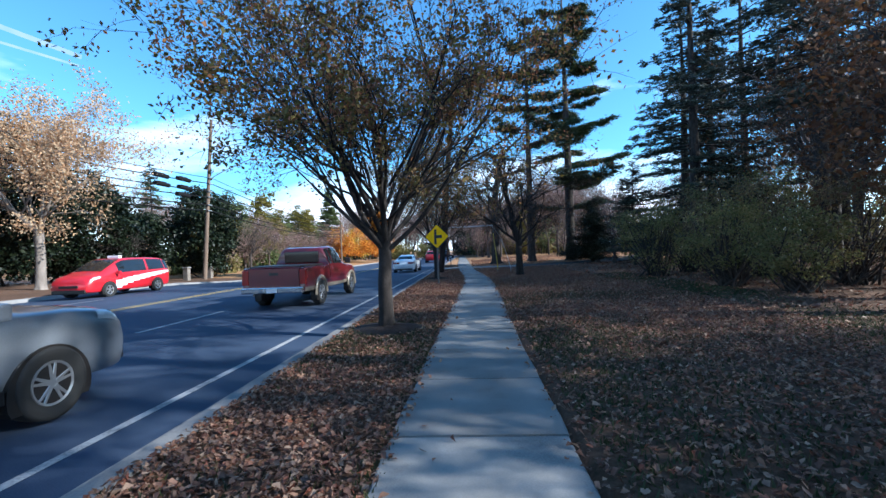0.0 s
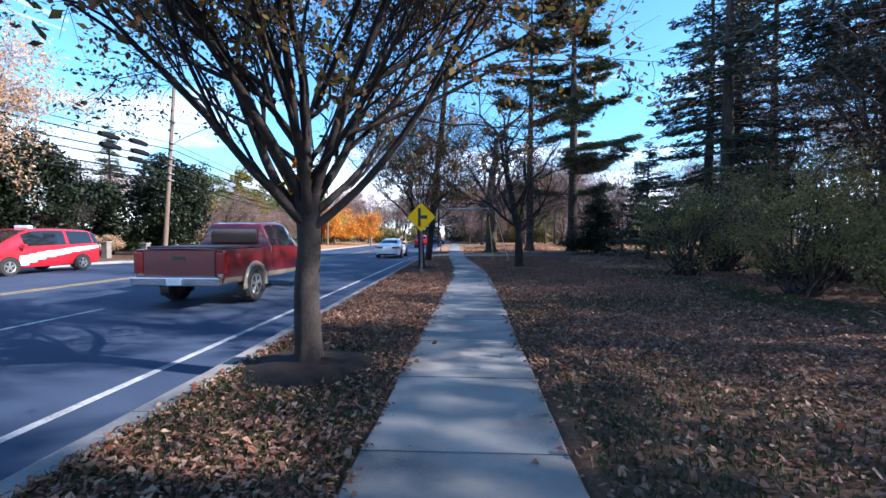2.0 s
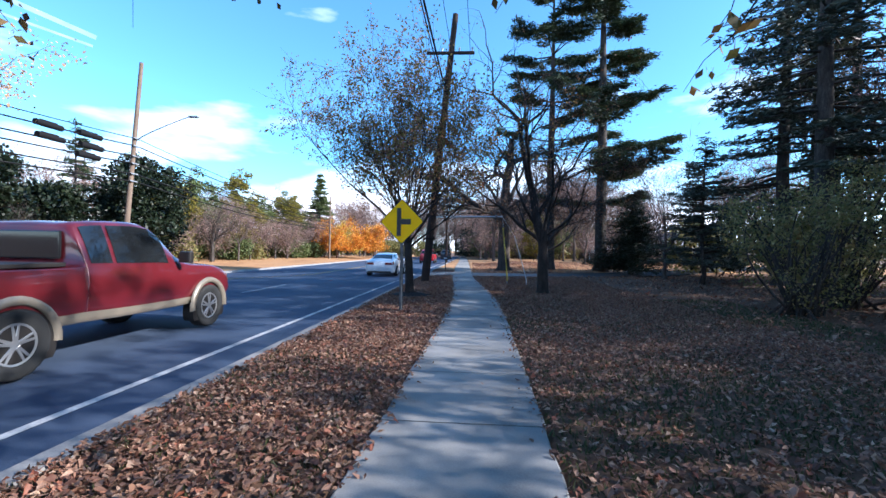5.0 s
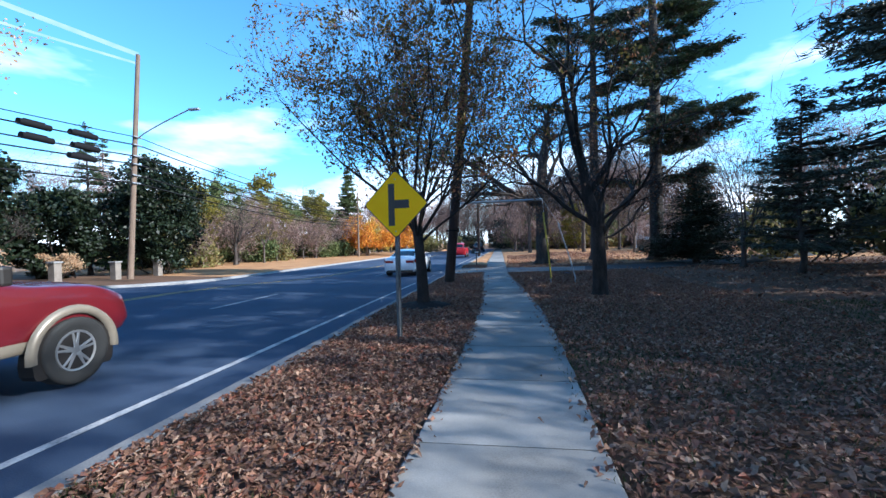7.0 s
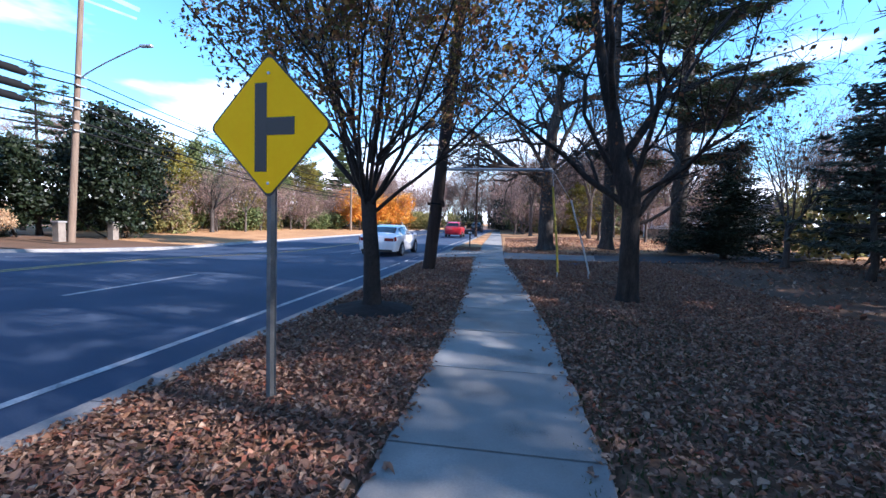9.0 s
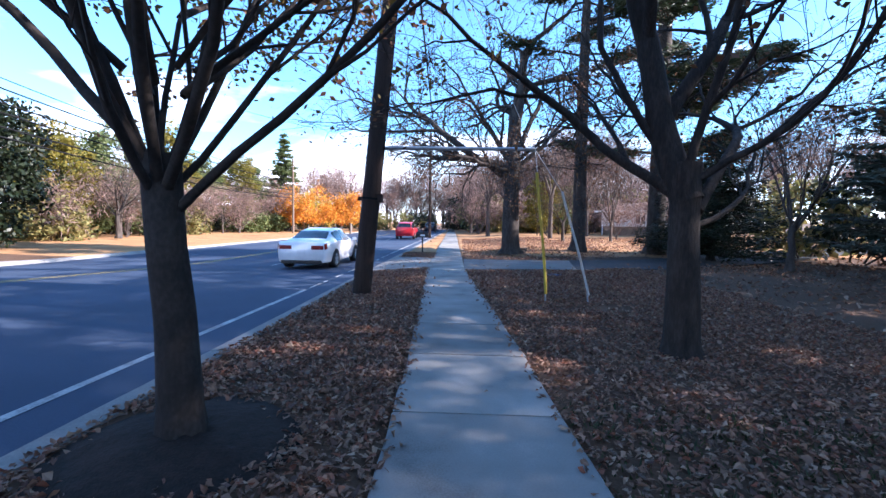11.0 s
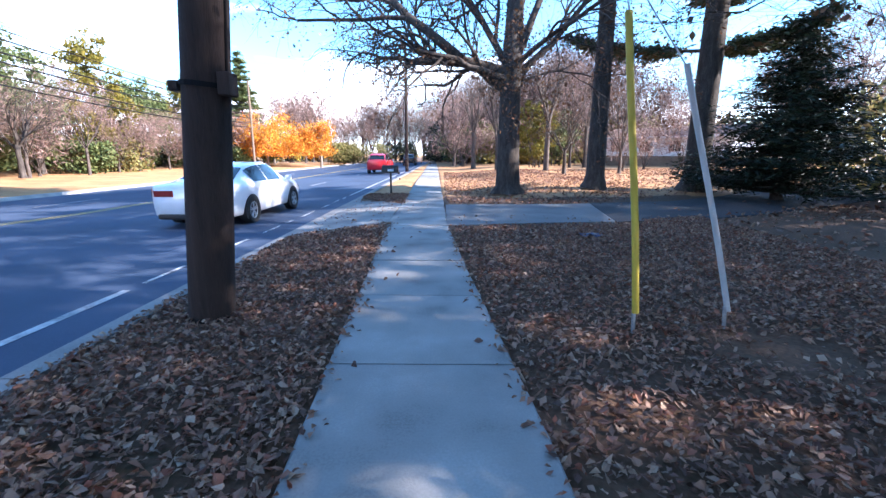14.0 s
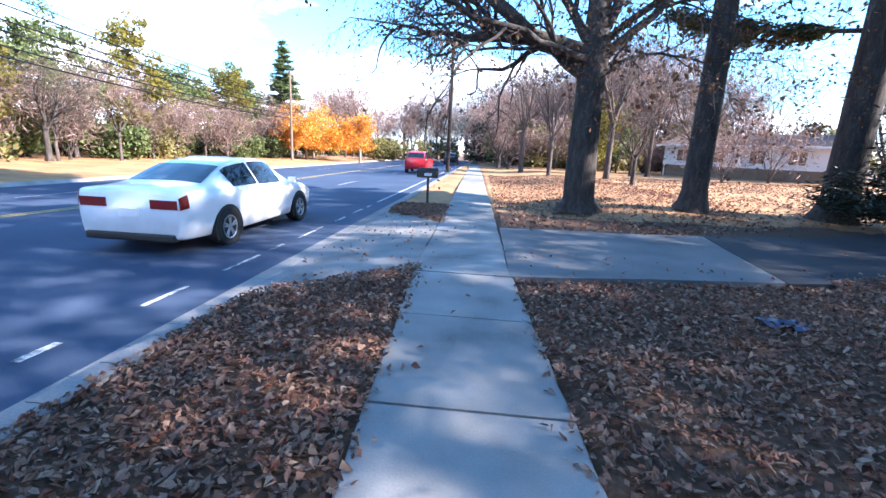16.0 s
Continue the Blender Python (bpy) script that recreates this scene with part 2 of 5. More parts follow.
M["window"] = plain("dark_window_glass", (0.03, 0.035, 0.04), 0.05, 0.0, 0.2)
M["trim"] = plain("white_trim", (0.75, 0.75, 0.74), 0.6)
M["wood"] = nmat("grey_fence_wood", [(0.12, 0.1, 0.085), (0.22, 0.19, 0.16)], 3, 30, 0.9, 0.4)
M["tarp"] = plain("blue_plastic", (0.025, 0.035, 0.08), 0.4)


# ---- mesh helpers ----
def mesh_np(name, V, F, mat_, smooth=False):
    """A mesh from vertex and face arrays (all faces with the same count of corners)."""
    V, F = np.asarray(V, np.float32), np.asarray(F, np.int32)
    me = bpy.data.meshes.new(name)
    k = F.shape[1]
    me.vertices.add(len(V)), me.loops.add(F.size), me.polygons.add(len(F))
    me.vertices.foreach_set("co", V.ravel())
    me.loops.foreach_set("vertex_index", F.ravel())
    me.polygons.foreach_set("loop_start", np.arange(0, F.size, k, dtype=np.int32))
    me.polygons.foreach_set("use_smooth", np.full(len(F), smooth))
    me.update(calc_edges=True)
    me.materials.append(mat_)
    return me


def thing(name, x, y, z, label, category, group="", kind="", rz=0.0):
    ob = new(name)
    ob.matrix_basis = pose(x, y, z, 0, 0, rz)
    return tagged(ob, label, category, group, kind)


def under(ob, parent):
    ob.parent = parent
    return ob


def part(name, bm, material, parent, label="", smooth=False):
    me = bpy.data.meshes.new(name)
    bm.to_mesh(me)
    bm.free()
    me.materials.append(material)
    if smooth:
        for p in me.polygons:
            p.use_smooth = True
    ob = new(name, me)
    if label:
        ob["label"] = label
    return under(ob, parent) if parent else ob


def bm_box(x0, x1, y0, y1, z0, z1, bevel=0.0, bm=None):
    own = bm is None
    bm = bm or bmesh.new()
    r = bmesh.ops.create_cube(bm, size=1)
    for v in r["verts"]:
        v.co = Vector((x0 + (v.co.x + .5) * (x1 - x0), y0 + (v.co.y + .5) * (y1 - y0), z0 + (v.co.z + .5) * (z1 - z0)))
    if bevel and own:
        bmesh.ops.bevel(bm, geom=bm.edges[:], offset=bevel, segments=2, affect="EDGES", profile=0.6)
    return bm


def bm_cyl(p, q, r0, r1=None, sides=12, bm=None):
    bm = bm or bmesh.new()
    p, q = Vector(p), Vector(q)
    d = q - p
    m = Matrix.Translation((p + q) / 2) @ d.to_track_quat("Z", "Y").to_matrix().to_4x4()
    bmesh.ops.create_cone(bm, cap_ends=True, segments=sides, radius1=r0, radius2=r0 if r1 is None else r1, depth=d.length, matrix=m)
    return bm


def bm_prism(poly, z0, z1):
    """An upright prism over a plan polygon given counter-clockwise."""
    bm = bmesh.new()
    lo = [bm.verts.new((x, y, z0)) for x, y in poly]
    hi = [bm.verts.new((x, y, z1)) for x, y in poly]
    bm.faces.new(hi), bm.faces.new(lo[::-1])
    for i in range(len(poly)):
        j = (i + 1) % len(poly)
        bm.faces.new((lo[i], lo[j], hi[j], hi[i]))
    return bm


class Tubes:
    """Gathers tapered tubes into one mesh."""

    def __init__(self):
        self.v, self.f, self.n = [], [], 0

    def add(self, pts, rad, sides):
        pts, rad = np.asarray(pts), np.asarray(rad)
        d = np.gradient(pts, axis=0)
        d /= np.linalg.norm(d, axis=1)[:, None] + 1e-9
        ref = np.array((0.0, 1.0, 0.0)) if abs(d[0, 2]) > 0.7 else np.array((0.0, 0.0, 1.0))
        u = np.cross(d, ref)
        u /= np.linalg.norm(u, axis=1)[:, None] + 1e-9
        w = np.cross(d, u)
        a = np.linspace(0, 2 * np.pi, sides, endpoint=False)
        ring = pts[:, None] + rad[:, None, None] * (np.cos(a)[None, :, None] * u[:, None] + np.sin(a)[None, :, None] * w[:, None])
        k, s = len(pts), np.arange(sides)
        i = (np.arange(k - 1) * sides)[:, None]
        t = (s + 1) % sides
        f = np.stack((i + s, i + t, i + sides + t, i + sides + s), -1).reshape(-1, 4) + self.n
        self.v.append(ring.reshape(-1, 3)), self.f.append(f)
        self.n += k * sides

    def mesh(self, name, material):
        return mesh_np(name, np.concatenate(self.v), np.concatenate(self.f), material, True)


def leaves(rng, C, size, aspect=0.6, flat=0.0, axis=None):
    """Kite-shaped leaves at the centres C, turned at random; flat: how much they lie level; axis: long directions."""
    n = len(C)
    a = rng.normal(size=(n, 3)) if axis is None else axis + rng.normal(size=(n, 3)) * 0.35
    a[:, 2] *= 1 - flat
    a /= np.linalg.norm(a, axis=1)[:, None]
    b = rng.normal(size=(n, 3))
    b[:, 2] *= 1 - flat
    b -= a * np.sum(a * b, 1)[:, None]
    b /= np.linalg.norm(b, axis=1)[:, None]
    s = (size * rng.uniform(0.6, 1.3, n))[:, None]
    V = np.stack((C - a * s * 0.5, C + b * s * aspect * 0.5 - a * s * 0.08, C + a * s * 0.5, C - b * s * aspect * 0.5 - a * s * 0.08), 1)
    return V.reshape(-1, 3), np.arange(4 * n).reshape(-1, 4)


def unit(v):
    return v / (np.linalg.norm(v) + 1e-9)


def grow(T, rng, p, d, length, r, level, spec, tips, floor=0.0):
    """One limb and what grows from it. spec: rows of (children, length ratio, spread, lift, wander) by level."""
    n = 7 if level == 0 else 5 if level < 3 else 3
    kids, ratio, spread, lift, wander = spec[min(level, len(spec) - 1)]
    pts, dirs = [p], [d]
    for i in range(n):
        d = unit(d + rng.normal(size=3) * wander + np.array((0, 0, lift)))
        if p[2] + d[2] * 0.6 < floor and d[2] < 0.25 and level:
            d = unit(d + np.array((0, 0, 0.45)))
        p = p + d * length / n
        pts.append(p), dirs.append(d)
    last = level >= len(spec) - 1
    rad = np.linspace(r, r * (0.25 if last else 0.55), n + 1)
    T.add(pts, rad, 9 if r > 0.09 else 6 if r > 0.03 else 4 if r > 0.012 else 3)
    if last:
        tips.extend((q, e) for q, e in zip(pts[1:], dirs[1:]))
        return
    for k in range(kids):
        i = n if k == 0 else rng.integers(max(1, n // 3), n + 1)
        side = unit(np.cross(dirs[i], rng.normal(size=3)))
        e = unit(dirs[i] * math.cos(spread) + side * math.sin(spread)) if k or level else dirs[i]
        grow(T, rng, pts[i], e, length * ratio * rng.uniform(0.75, 1.2), max(rad[i] * (0.8 if k == 0 else 0.6), 0.005), level + 1, spec, tips, floor)


def tree(name, x, y, z, seed, label, category, bark, leaf, trunk_h, r, limbs, spec, limb_len, tilt, n_leaf, leaf_size, group="", lean=(0, 0), flare=1.5, extra=(), spread_leaf=0.18, jitter_tilt=0.2, leaf_aspect=0.6, floor=0.0, side=None, leaf_low=None, low_z=3.4, share=1.0, limb_r=(0.36, 0.52)):
    """A broad-leaved tree: a flared trunk that forks into limbs, twigs, and a crown of single leaves."""
    rng = np.random.default_rng(seed)
    ob = thing(name, x, y, z, label, category, group)
    T, tips = Tubes(), []
    hs = np.array((-0.1, 0.06, 0.2, 0.45, 0.7, 1.0)) * np.array((1, 1, 1, trunk_h, trunk_h, trunk_h))
    hs[3] = max(hs[3], 0.5)
    tr = np.array((flare, flare * 0.88, 1.12, 1.0, 0.93, 0.98)) * r
    wob = rng.normal(size=(6, 2)) * 0.008 * min(trunk_h, 3)
    wob[:3] = 0
    pts = np.stack((wob[:, 0] + lean[0] * hs, wob[:, 1] + lean[1] * hs, hs), 1)
    zi = np.linspace(0, 1, 18) ** 1.3 * (hs[-1] - hs[0]) + hs[0]
    fine = np.stack([np.interp(zi, hs, pts[:, q]) for q in range(2)] + [zi], 1)
    T.add(fine, np.interp(zi, hs, tr), 26)
    ring = T.v[0].reshape(18, 26, 3)
    for i_ in range(18):
        for j_ in range(26):
            o = ring[i_, j_] - fine[i_]
            g = noise.noise((o[0] * 4.5 / r * 0.25, o[1] * 4.5 / r * 0.25, fine[i_][2] * 0.5 + seed)) + 0.6 * noise.noise((o[0] / r * 3.2, o[1] / r * 3.2, fine[i_][2] * 1.3 + seed))
            root = math.exp(-max(0.0, fine[i_][2]) / 0.25) * 0.16 * math.sin(5 * math.atan2(o[1], o[0]) + seed)
            ring[i_, j_] = fine[i_] + o * (1 + 0.075 * g + root)
    top = pts[-1]
    B = Tubes()
    for k in range(limbs):
        a = 2 * math.pi * (k + rng.uniform(-0.3, 0.3)) / limbs
        ti = tilt + rng.normal() * jitter_tilt
        d = np.array((math.sin(ti) * math.cos(a), math.sin(ti) * math.sin(a), math.cos(ti)))
        grow(B, rng, top - np.array((0, 0, 0.12 + 0.35 * rng.random())), d, limb_len * rng.uniform(0.8, 1.15), r * rng.uniform(*limb_r), 0, spec, tips, floor)
    for (p, d, ln, rr) in extra:
        grow(B, rng, np.array(p, float), unit(np.array(d, float)), ln, rr, 0, spec, tips, floor)
    if side:
        count, z0, z1, ln, rr, ti = side
        for k in range(count):
            a, h = 2 * math.pi * (k + rng.uniform(-0.35, 0.35)) / count, rng.uniform(z0, z1)
            d = np.array((math.sin(ti) * math.cos(a), math.sin(ti) * math.sin(a), math.cos(ti)))
            off = max(0.0, h - trunk_h) * 0.35
            grow(B, rng, np.array((top[0] + off * math.cos(a), top[1] + off * math.sin(a), h)), d, ln * rng.uniform(0.75, 1.2), rr, 1, spec, tips, floor)
    under(new("trunk", T.mesh("trunk", bark)), ob)
    tagged(under(new("branching", B.mesh("branching", bark)), ob), kind="stuff")
    if n_leaf:
        P = np.array([t[0] for t in tips])
        if share < 1:
            P = P[rng.random(len(P)) < share]
        C = P[rng.integers(0, len(P), n_leaf)] + rng.normal(size=(n_leaf, 3)) * spread_leaf
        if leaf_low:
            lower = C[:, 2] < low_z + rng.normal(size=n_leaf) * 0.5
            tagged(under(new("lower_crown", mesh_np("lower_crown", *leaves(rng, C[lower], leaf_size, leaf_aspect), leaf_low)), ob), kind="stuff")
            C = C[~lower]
        tagged(under(new("crown", mesh_np("crown", *leaves(rng, C, leaf_size, leaf_aspect), leaf)), ob), kind="stuff")
    return ob


def conifer(name, x, y, z, seed, label, bark, needle, height, r, first, reach, n_tier, per, droop, tuft, n_needle, group="", gaps=0.0, up=0.0, category="tree", needle_size=0.32, outer=0.26, taper=1.3):
    """A conifer: a straight tapering trunk with tiers of boughs that carry flat sprays of needles."""
    rng = np.random.default_rng(seed)
    ob = thing(name, x, y, z, label, category, group)
    T, B, C, A = Tubes(), Tubes(), [], []
    hs = np.array((-0.1, 0.15, 0.5, height * 0.3, height * 0.6, height))
    T.add(np.stack((rng.normal(size=6) * 0.04, rng.normal(size=6) * 0.04, hs), 1), np.array((1.5, 1.2, 1.0, 0.8, 0.5, 0.06)) * r, 12)
    for i in range(n_tier):
        f = (i + rng.uniform(-0.2, 0.2)) / max(1, n_tier - 1)
        h = first + (height * 0.97 - first) * max(0, f)
        full = reach * (1 - 0.9 * max(0.0, f) ** taper)
        for k in range(per):
            if rng.random() < gaps:
                continue
            a, ln = rng.uniform(0, 2 * math.pi), full * rng.uniform(0.55, 1.15)
            s = np.linspace(0, 1, 6)
            zz = h + rng.normal() * 0.12 + up * ln * s - droop * ln * s ** 2 + 0.12 * ln * s ** 4
            pts = np.stack((ln * s * math.cos(a), ln * s * math.sin(a), zz), 1)
            B.add(pts, np.linspace(0.035 + 0.009 * ln, 0.01, 6), 4)
            m = int(n_needle * ln / reach)
            # branchlets to both sides of the bough, each a flat spray, with gaps between
            K = max(4, int(ln * 2.3))
            qk = np.linspace(outer, 1.0, K) + rng.normal(size=K) * 0.03
            side = np.where(np.arange(K) % 2, 1.0, -1.0) * rng.uniform(0.6, 1.0, K)
            reach_k = (0.14 + 0.3 * ln * (1.05 - np.abs(qk - 0.5))) * rng.uniform(0.55, 1.15, K)
            j = rng.integers(0, K, m)
            along, perp = np.array((math.cos(a), math.sin(a), 0)), np.array((-math.sin(a), math.cos(a), 0))
            go = side[j][:, None] * perp + 0.6 * along
            u = (rng.random(m) ** 0.75 * reach_k[j])[:, None]
            base = np.stack([np.interp(qk[j], s, pts[:, q]) for q in range(3)], 1)
            C.append(base + go * u + rng.normal(size=(m, 3)) * np.array((tuft, tuft, tuft * 0.45)) * 0.75 - np.array((0, 0, 1)) * u * droop * 0.55)
            A.append(go + np.array((0, 0, -0.15)))
    under(new("trunk", T.mesh("trunk", bark)), ob)
    tagged(under(new("branching", B.mesh("branching", bark)), ob), kind="stuff")
    C, A = np.concatenate(C), np.concatenate(A)
    tagged(under(new("crown", mesh_np("crown", *leaves(rng, C, needle_size, 0.22, 0.15, A), needle)), ob), kind="stuff")
    return ob


def shrub(name, x, y, z, seed, label, leaf, rx, ry, h, clumps, per_clump, size, stems=8, group="", category="shrub", low=0.1, clump_r=0.35, bark=None):
    """A shrub or bushy evergreen: stems and a crown of leaf clumps with an uneven outline."""
    rng = np.random.default_rng(seed)
    ob = thing(name, x, y, z, label, category, group)
    T = Tubes()
    C = []
    ends = []
    for i in range(clumps):
        u = unit(rng.normal(size=3))
        rad = rng.uniform(0.35, 1.0) ** 0.5
        c = np.array((u[0] * rx * rad, u[1] * ry * rad, h * (low + (1 - low) * (0.5 + 0.5 * u[2] * rad))))
        k = clump_r * min(rx, h) * rng.uniform(0.5, 1.1)
        g = rng.normal(size=(per_clump, 3))
        g *= (rng.random(per_clump) ** 0.4 / np.linalg.norm(g, axis=1))[:, None]
        C.append(c + g * k * np.array((1.05, 1.05, 0.8)))
        ends.append(c)
    for i in range(stems):
        e = ends[rng.integers(len(ends))]
        b = np.array((rng.normal() * rx * 0.15, rng.normal() * ry * 0.15, -0.05))
        m = (b + e) / 2 + rng.normal(size=3) * 0.12 * h * np.array((1, 1, 0.3))
        s = np.linspace(0, 1, 6)[:, None]
        T.add((1 - s) ** 2 * b + 2 * s * (1 - s) * m + s ** 2 * e, np.linspace(0.02 + 0.006 * h, 0.006, 6), 5)
    tagged(under(new("stem_work", T.mesh("stem_work", bark or M["bark"])), ob), kind="stuff")
    tagged(under(new("foliage", mesh_np("foliage", *leaves(rng, np.concatenate(C), size), leaf)), ob), kind="stuff")
    return ob


# ---- the lie of the land ----
def ramp01(a, b, t):
    t = min(1.0, max(0.0, (t - a) / (b - a)))
    return t * t * (3 - 2 * t)


def walk_left(y):
    """The left edge of the pavement, which bends gently."""
    ys = (-30, 0, 5, 8, 11, 14, 17, 20, 23, 25, 27, 29, 31, 33, 37, 47, 60, 160)
    xs = (-0.75, -0.37, -0.28, -0.21, -0.1, -0.03, 0.06, 0.06, -0.04, -0.14, -0.26, -0.37, -0.49, -0.6, -0.66, -0.85, -1.05, -3.0)
    return float(np.interp(y, ys, xs))


def walk_w(y):
    """The bare width of the pavement, which leaves and soil narrow towards the drive."""
    return float(np.interp(y, (0, 5, 12, 17, 22, 26, 30, 160), (1.47, 1.44, 1.44, 1.42, 1.38, 1.34, 1.3, 1.3)))


KERB_X, ROAD_X1, ROAD_X0 = -2.2, -2.38, -19.6


def road_z(x, y):
    w = ramp01(23, 38, y)
    crown = 0.14 * max(0.0, 1 - ((x + 10.9) / 8.6) ** 2)
    return -0.15 + crown * (1 - w) + 0.034 * (x + 2.4) * w


def land_z(x, y):
    z = -0.025
    if x > 1.0:
        z += -0.11 * math.exp(-((x - 4.5) / 3) ** 2 - ((y - 22) / 7) ** 2)
        z += 0.3 * ramp01(36.5, 43, y) * ramp01(1.4, 6, x) + 0.02 * max(0, x - 12) * ramp01(8, 20, x)
        z += 0.03 * noise.noise((x * 0.35, y * 0.35, 0)) * ramp01(1.3, 3, x)
    if x < ROAD_X0:
        z = road_z(ROAD_X0, y) + 0.16 + 0.03 * (ROAD_X0 - x) * ramp01(0, 6, ROAD_X0 - x) * 0.6
    return z


def sheet(name, xs, ys, zf, material, label, category):
    V = [(x, y, zf(x, y)) for y in ys for x in xs]
    k = len(xs)
    F = [(j * k + i, j * k + i + 1, (j + 1) * k + i + 1, (j + 1) * k + i) for j in range(len(ys) - 1) for i in range(k - 1)]
    ob = new(name, mesh_np(name, V, F, material, True))
    return tagged(ob, label, category, kind="structure")


def bare_z(x, y):
    """The one ground sheet: it dips under the road and the paved strips."""
    if ROAD_X0 - 0.02 < x < ROAD_X1 + 0.02:
        return road_z(x, y) - 0.12
    if apron_in(x, y) or walk_left(y) - 0.02 < x < walk_left(y) + walk_w(y) + 0.02:
        return land_z(x, y) - 0.1
    return land_z(x, y)


def apron_in(x, y):
    if -2.4 < x < -0.5:
        return 31.1 + (x + 2.3) * 1.0 < y < 38.6 - (x + 2.3) * 1.3
    return 0.6 < x < 5.3 and 32.2 + 0.16 * x < y < 36.2 + 0.13 * x


xs = [-900, -300, -120, -70, -50, -40, -34, -30, -27, -25, -23, -21.5, -20.5, -19.7, -19.58, -16, -11, -6, -2.4, -2.21, -2.0, -1.6, -1.2, -0.8]
xs += list(np.arange(-0.7, 2.4, 0.1)) + list(np.arange(2.5, 16, 0.5)) + [17, 19, 22, 26, 32, 40, 55, 80, 140, 300, 900]
ys = [-900, -300, -100, -50, -30, -20, -12] + list(np.arange(-8, 30, 0.5)) + list(np.arange(30, 40, 0.15)) + list(np.arange(40, 60, 1.0)) + [64, 70, 78, 90, 110, 140, 200, 400, 1000]
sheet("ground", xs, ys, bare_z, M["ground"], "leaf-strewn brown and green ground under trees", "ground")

rx = list(np.linspace(ROAD_X0, ROAD_X1, 20))
ry = [-200, -100, -40] + list(np.arange(-20, 60, 2.0)) + [70, 90, 110, 126]
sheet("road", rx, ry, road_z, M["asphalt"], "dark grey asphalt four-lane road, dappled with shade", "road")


def stripe(name, x, y0, y1, w, material, label):
    n = max(2, int((y1 - y0) / 2) + 1)
    yy = np.linspace(y0, y1, n)
    V, F = [], []
    for i, y in enumerate(yy):
        for e in (-w / 2, w / 2):
            V.append((x + e, y, road_z(x + e, y) + 0.006))
    for i in range(n - 1):
        F.append((2 * i, 2 * i + 1, 2 * i + 3, 2 * i + 2))
    return tagged(new(name, mesh_np(name, V, F, material)), label, "road marking", kind="structure")


stripe("road_line", -3.17, -60, 28.3, 0.1, M["paint_white"], "worn white solid edge line on asphalt")
for k in range(10):
    y_ = 28.6 + 1.2 * k + 0.2 * math.sin(5.1 * k)
    stripe("road_line", -3.17 + 0.012 * math.sin(3 * k), y_, y_ + (0.9, 0.35, 0.7, 0.95, 0.5)[k % 5], (0.055, 0.08, 0.065)[k % 3], M["paint_worn"], "broken worn white edge line on asphalt")
stripe("road_line", -3.17, 41, 122, 0.1, M["paint_white"], "white solid edge line on asphalt")
for y0 in (-17, -6.5, 4.2 + 2.5, 20.6, 34.7, 48, 61, 74, 87, 100):
    stripe("lane_dash", -6.9, y0, y0 + 3.3, 0.11, M["paint_white"], "white dashed lane line on asphalt")
    stripe("lane_dash", -15.0, y0 + 5, y0 + 8.2, 0.11, M["paint_white"], "white dashed lane line on asphalt")
for dx in (-0.13, 0.13):
    stripe("centre_line", -10.95 + dx, -60, 122, 0.1, M["paint_yellow"], "faded double yellow centre line on asphalt")

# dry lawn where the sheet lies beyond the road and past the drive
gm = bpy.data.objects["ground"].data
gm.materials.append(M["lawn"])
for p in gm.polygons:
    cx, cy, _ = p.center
    # far verge: brown short of y 40 paints its shade, tan beyond the sunlit strip
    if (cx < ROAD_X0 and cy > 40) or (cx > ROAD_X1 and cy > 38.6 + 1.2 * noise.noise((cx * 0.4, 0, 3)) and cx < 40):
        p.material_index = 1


# ---- kerbs, pavement, drive ----
def kerb_top(y):
    """The kerb dips to the road where the drive meets it."""
    return 0.0 - 0.125 * ramp01(29.6, 31.2, y) * (1 - ramp01(38.6, 40.2, y))


kerb = thing("kerb", 0, 0, 0, "pale concrete kerb dropped at a driveway", "kerb", kind="structure")
y = -40.0
while y < 120:
    step = 3.0 if y < 28 or y > 41 else 0.5
    a, b = y + 0.004, y + step - 0.004
    V = []
    for q in (a, b):
        h, base = kerb_top(q), road_z(ROAD_X1, q)
        V += [(-2.62, q, base - 0.1), (-2.62, q, base + 0.008), (-2.4, q, base + 0.012), (-2.375, q, h - 0.02), (-2.35, q, h), (-2.13, q, h + 0.004), (-2.13, q, base - 0.1)]
    F = [(i, (i + 1) % 7, (i + 1) % 7 + 7, i + 7) for i in range(7)]
    under(new("kerb_stone", mesh_np("kerb_stone", V, F, M["concrete_dark"])), kerb)
    y += step
far_kerb = thing("kerb", 0, 0, 0, "far-side pale concrete kerb", "kerb", kind="structure")
for k in range(28):
    a = -40 + 6 * k
    V = []
    for q in (a + 0.01, a + 5.99):
        base = road_z(ROAD_X0, q)
        V += [(-19.45, q, base - 0.1), (-19.45, q, base + 0.01), (-19.6, q, base + 0.15), (-19.76, q, base + 0.165), (-19.76, q, base - 0.1)]
    F = [(i, (i + 1) % 5, (i + 1) % 5 + 5, i + 5) for i in range(5)]
    under(new("kerb_stone", mesh_np("kerb_stone", V, F, M["concrete_dark"])), far_kerb)

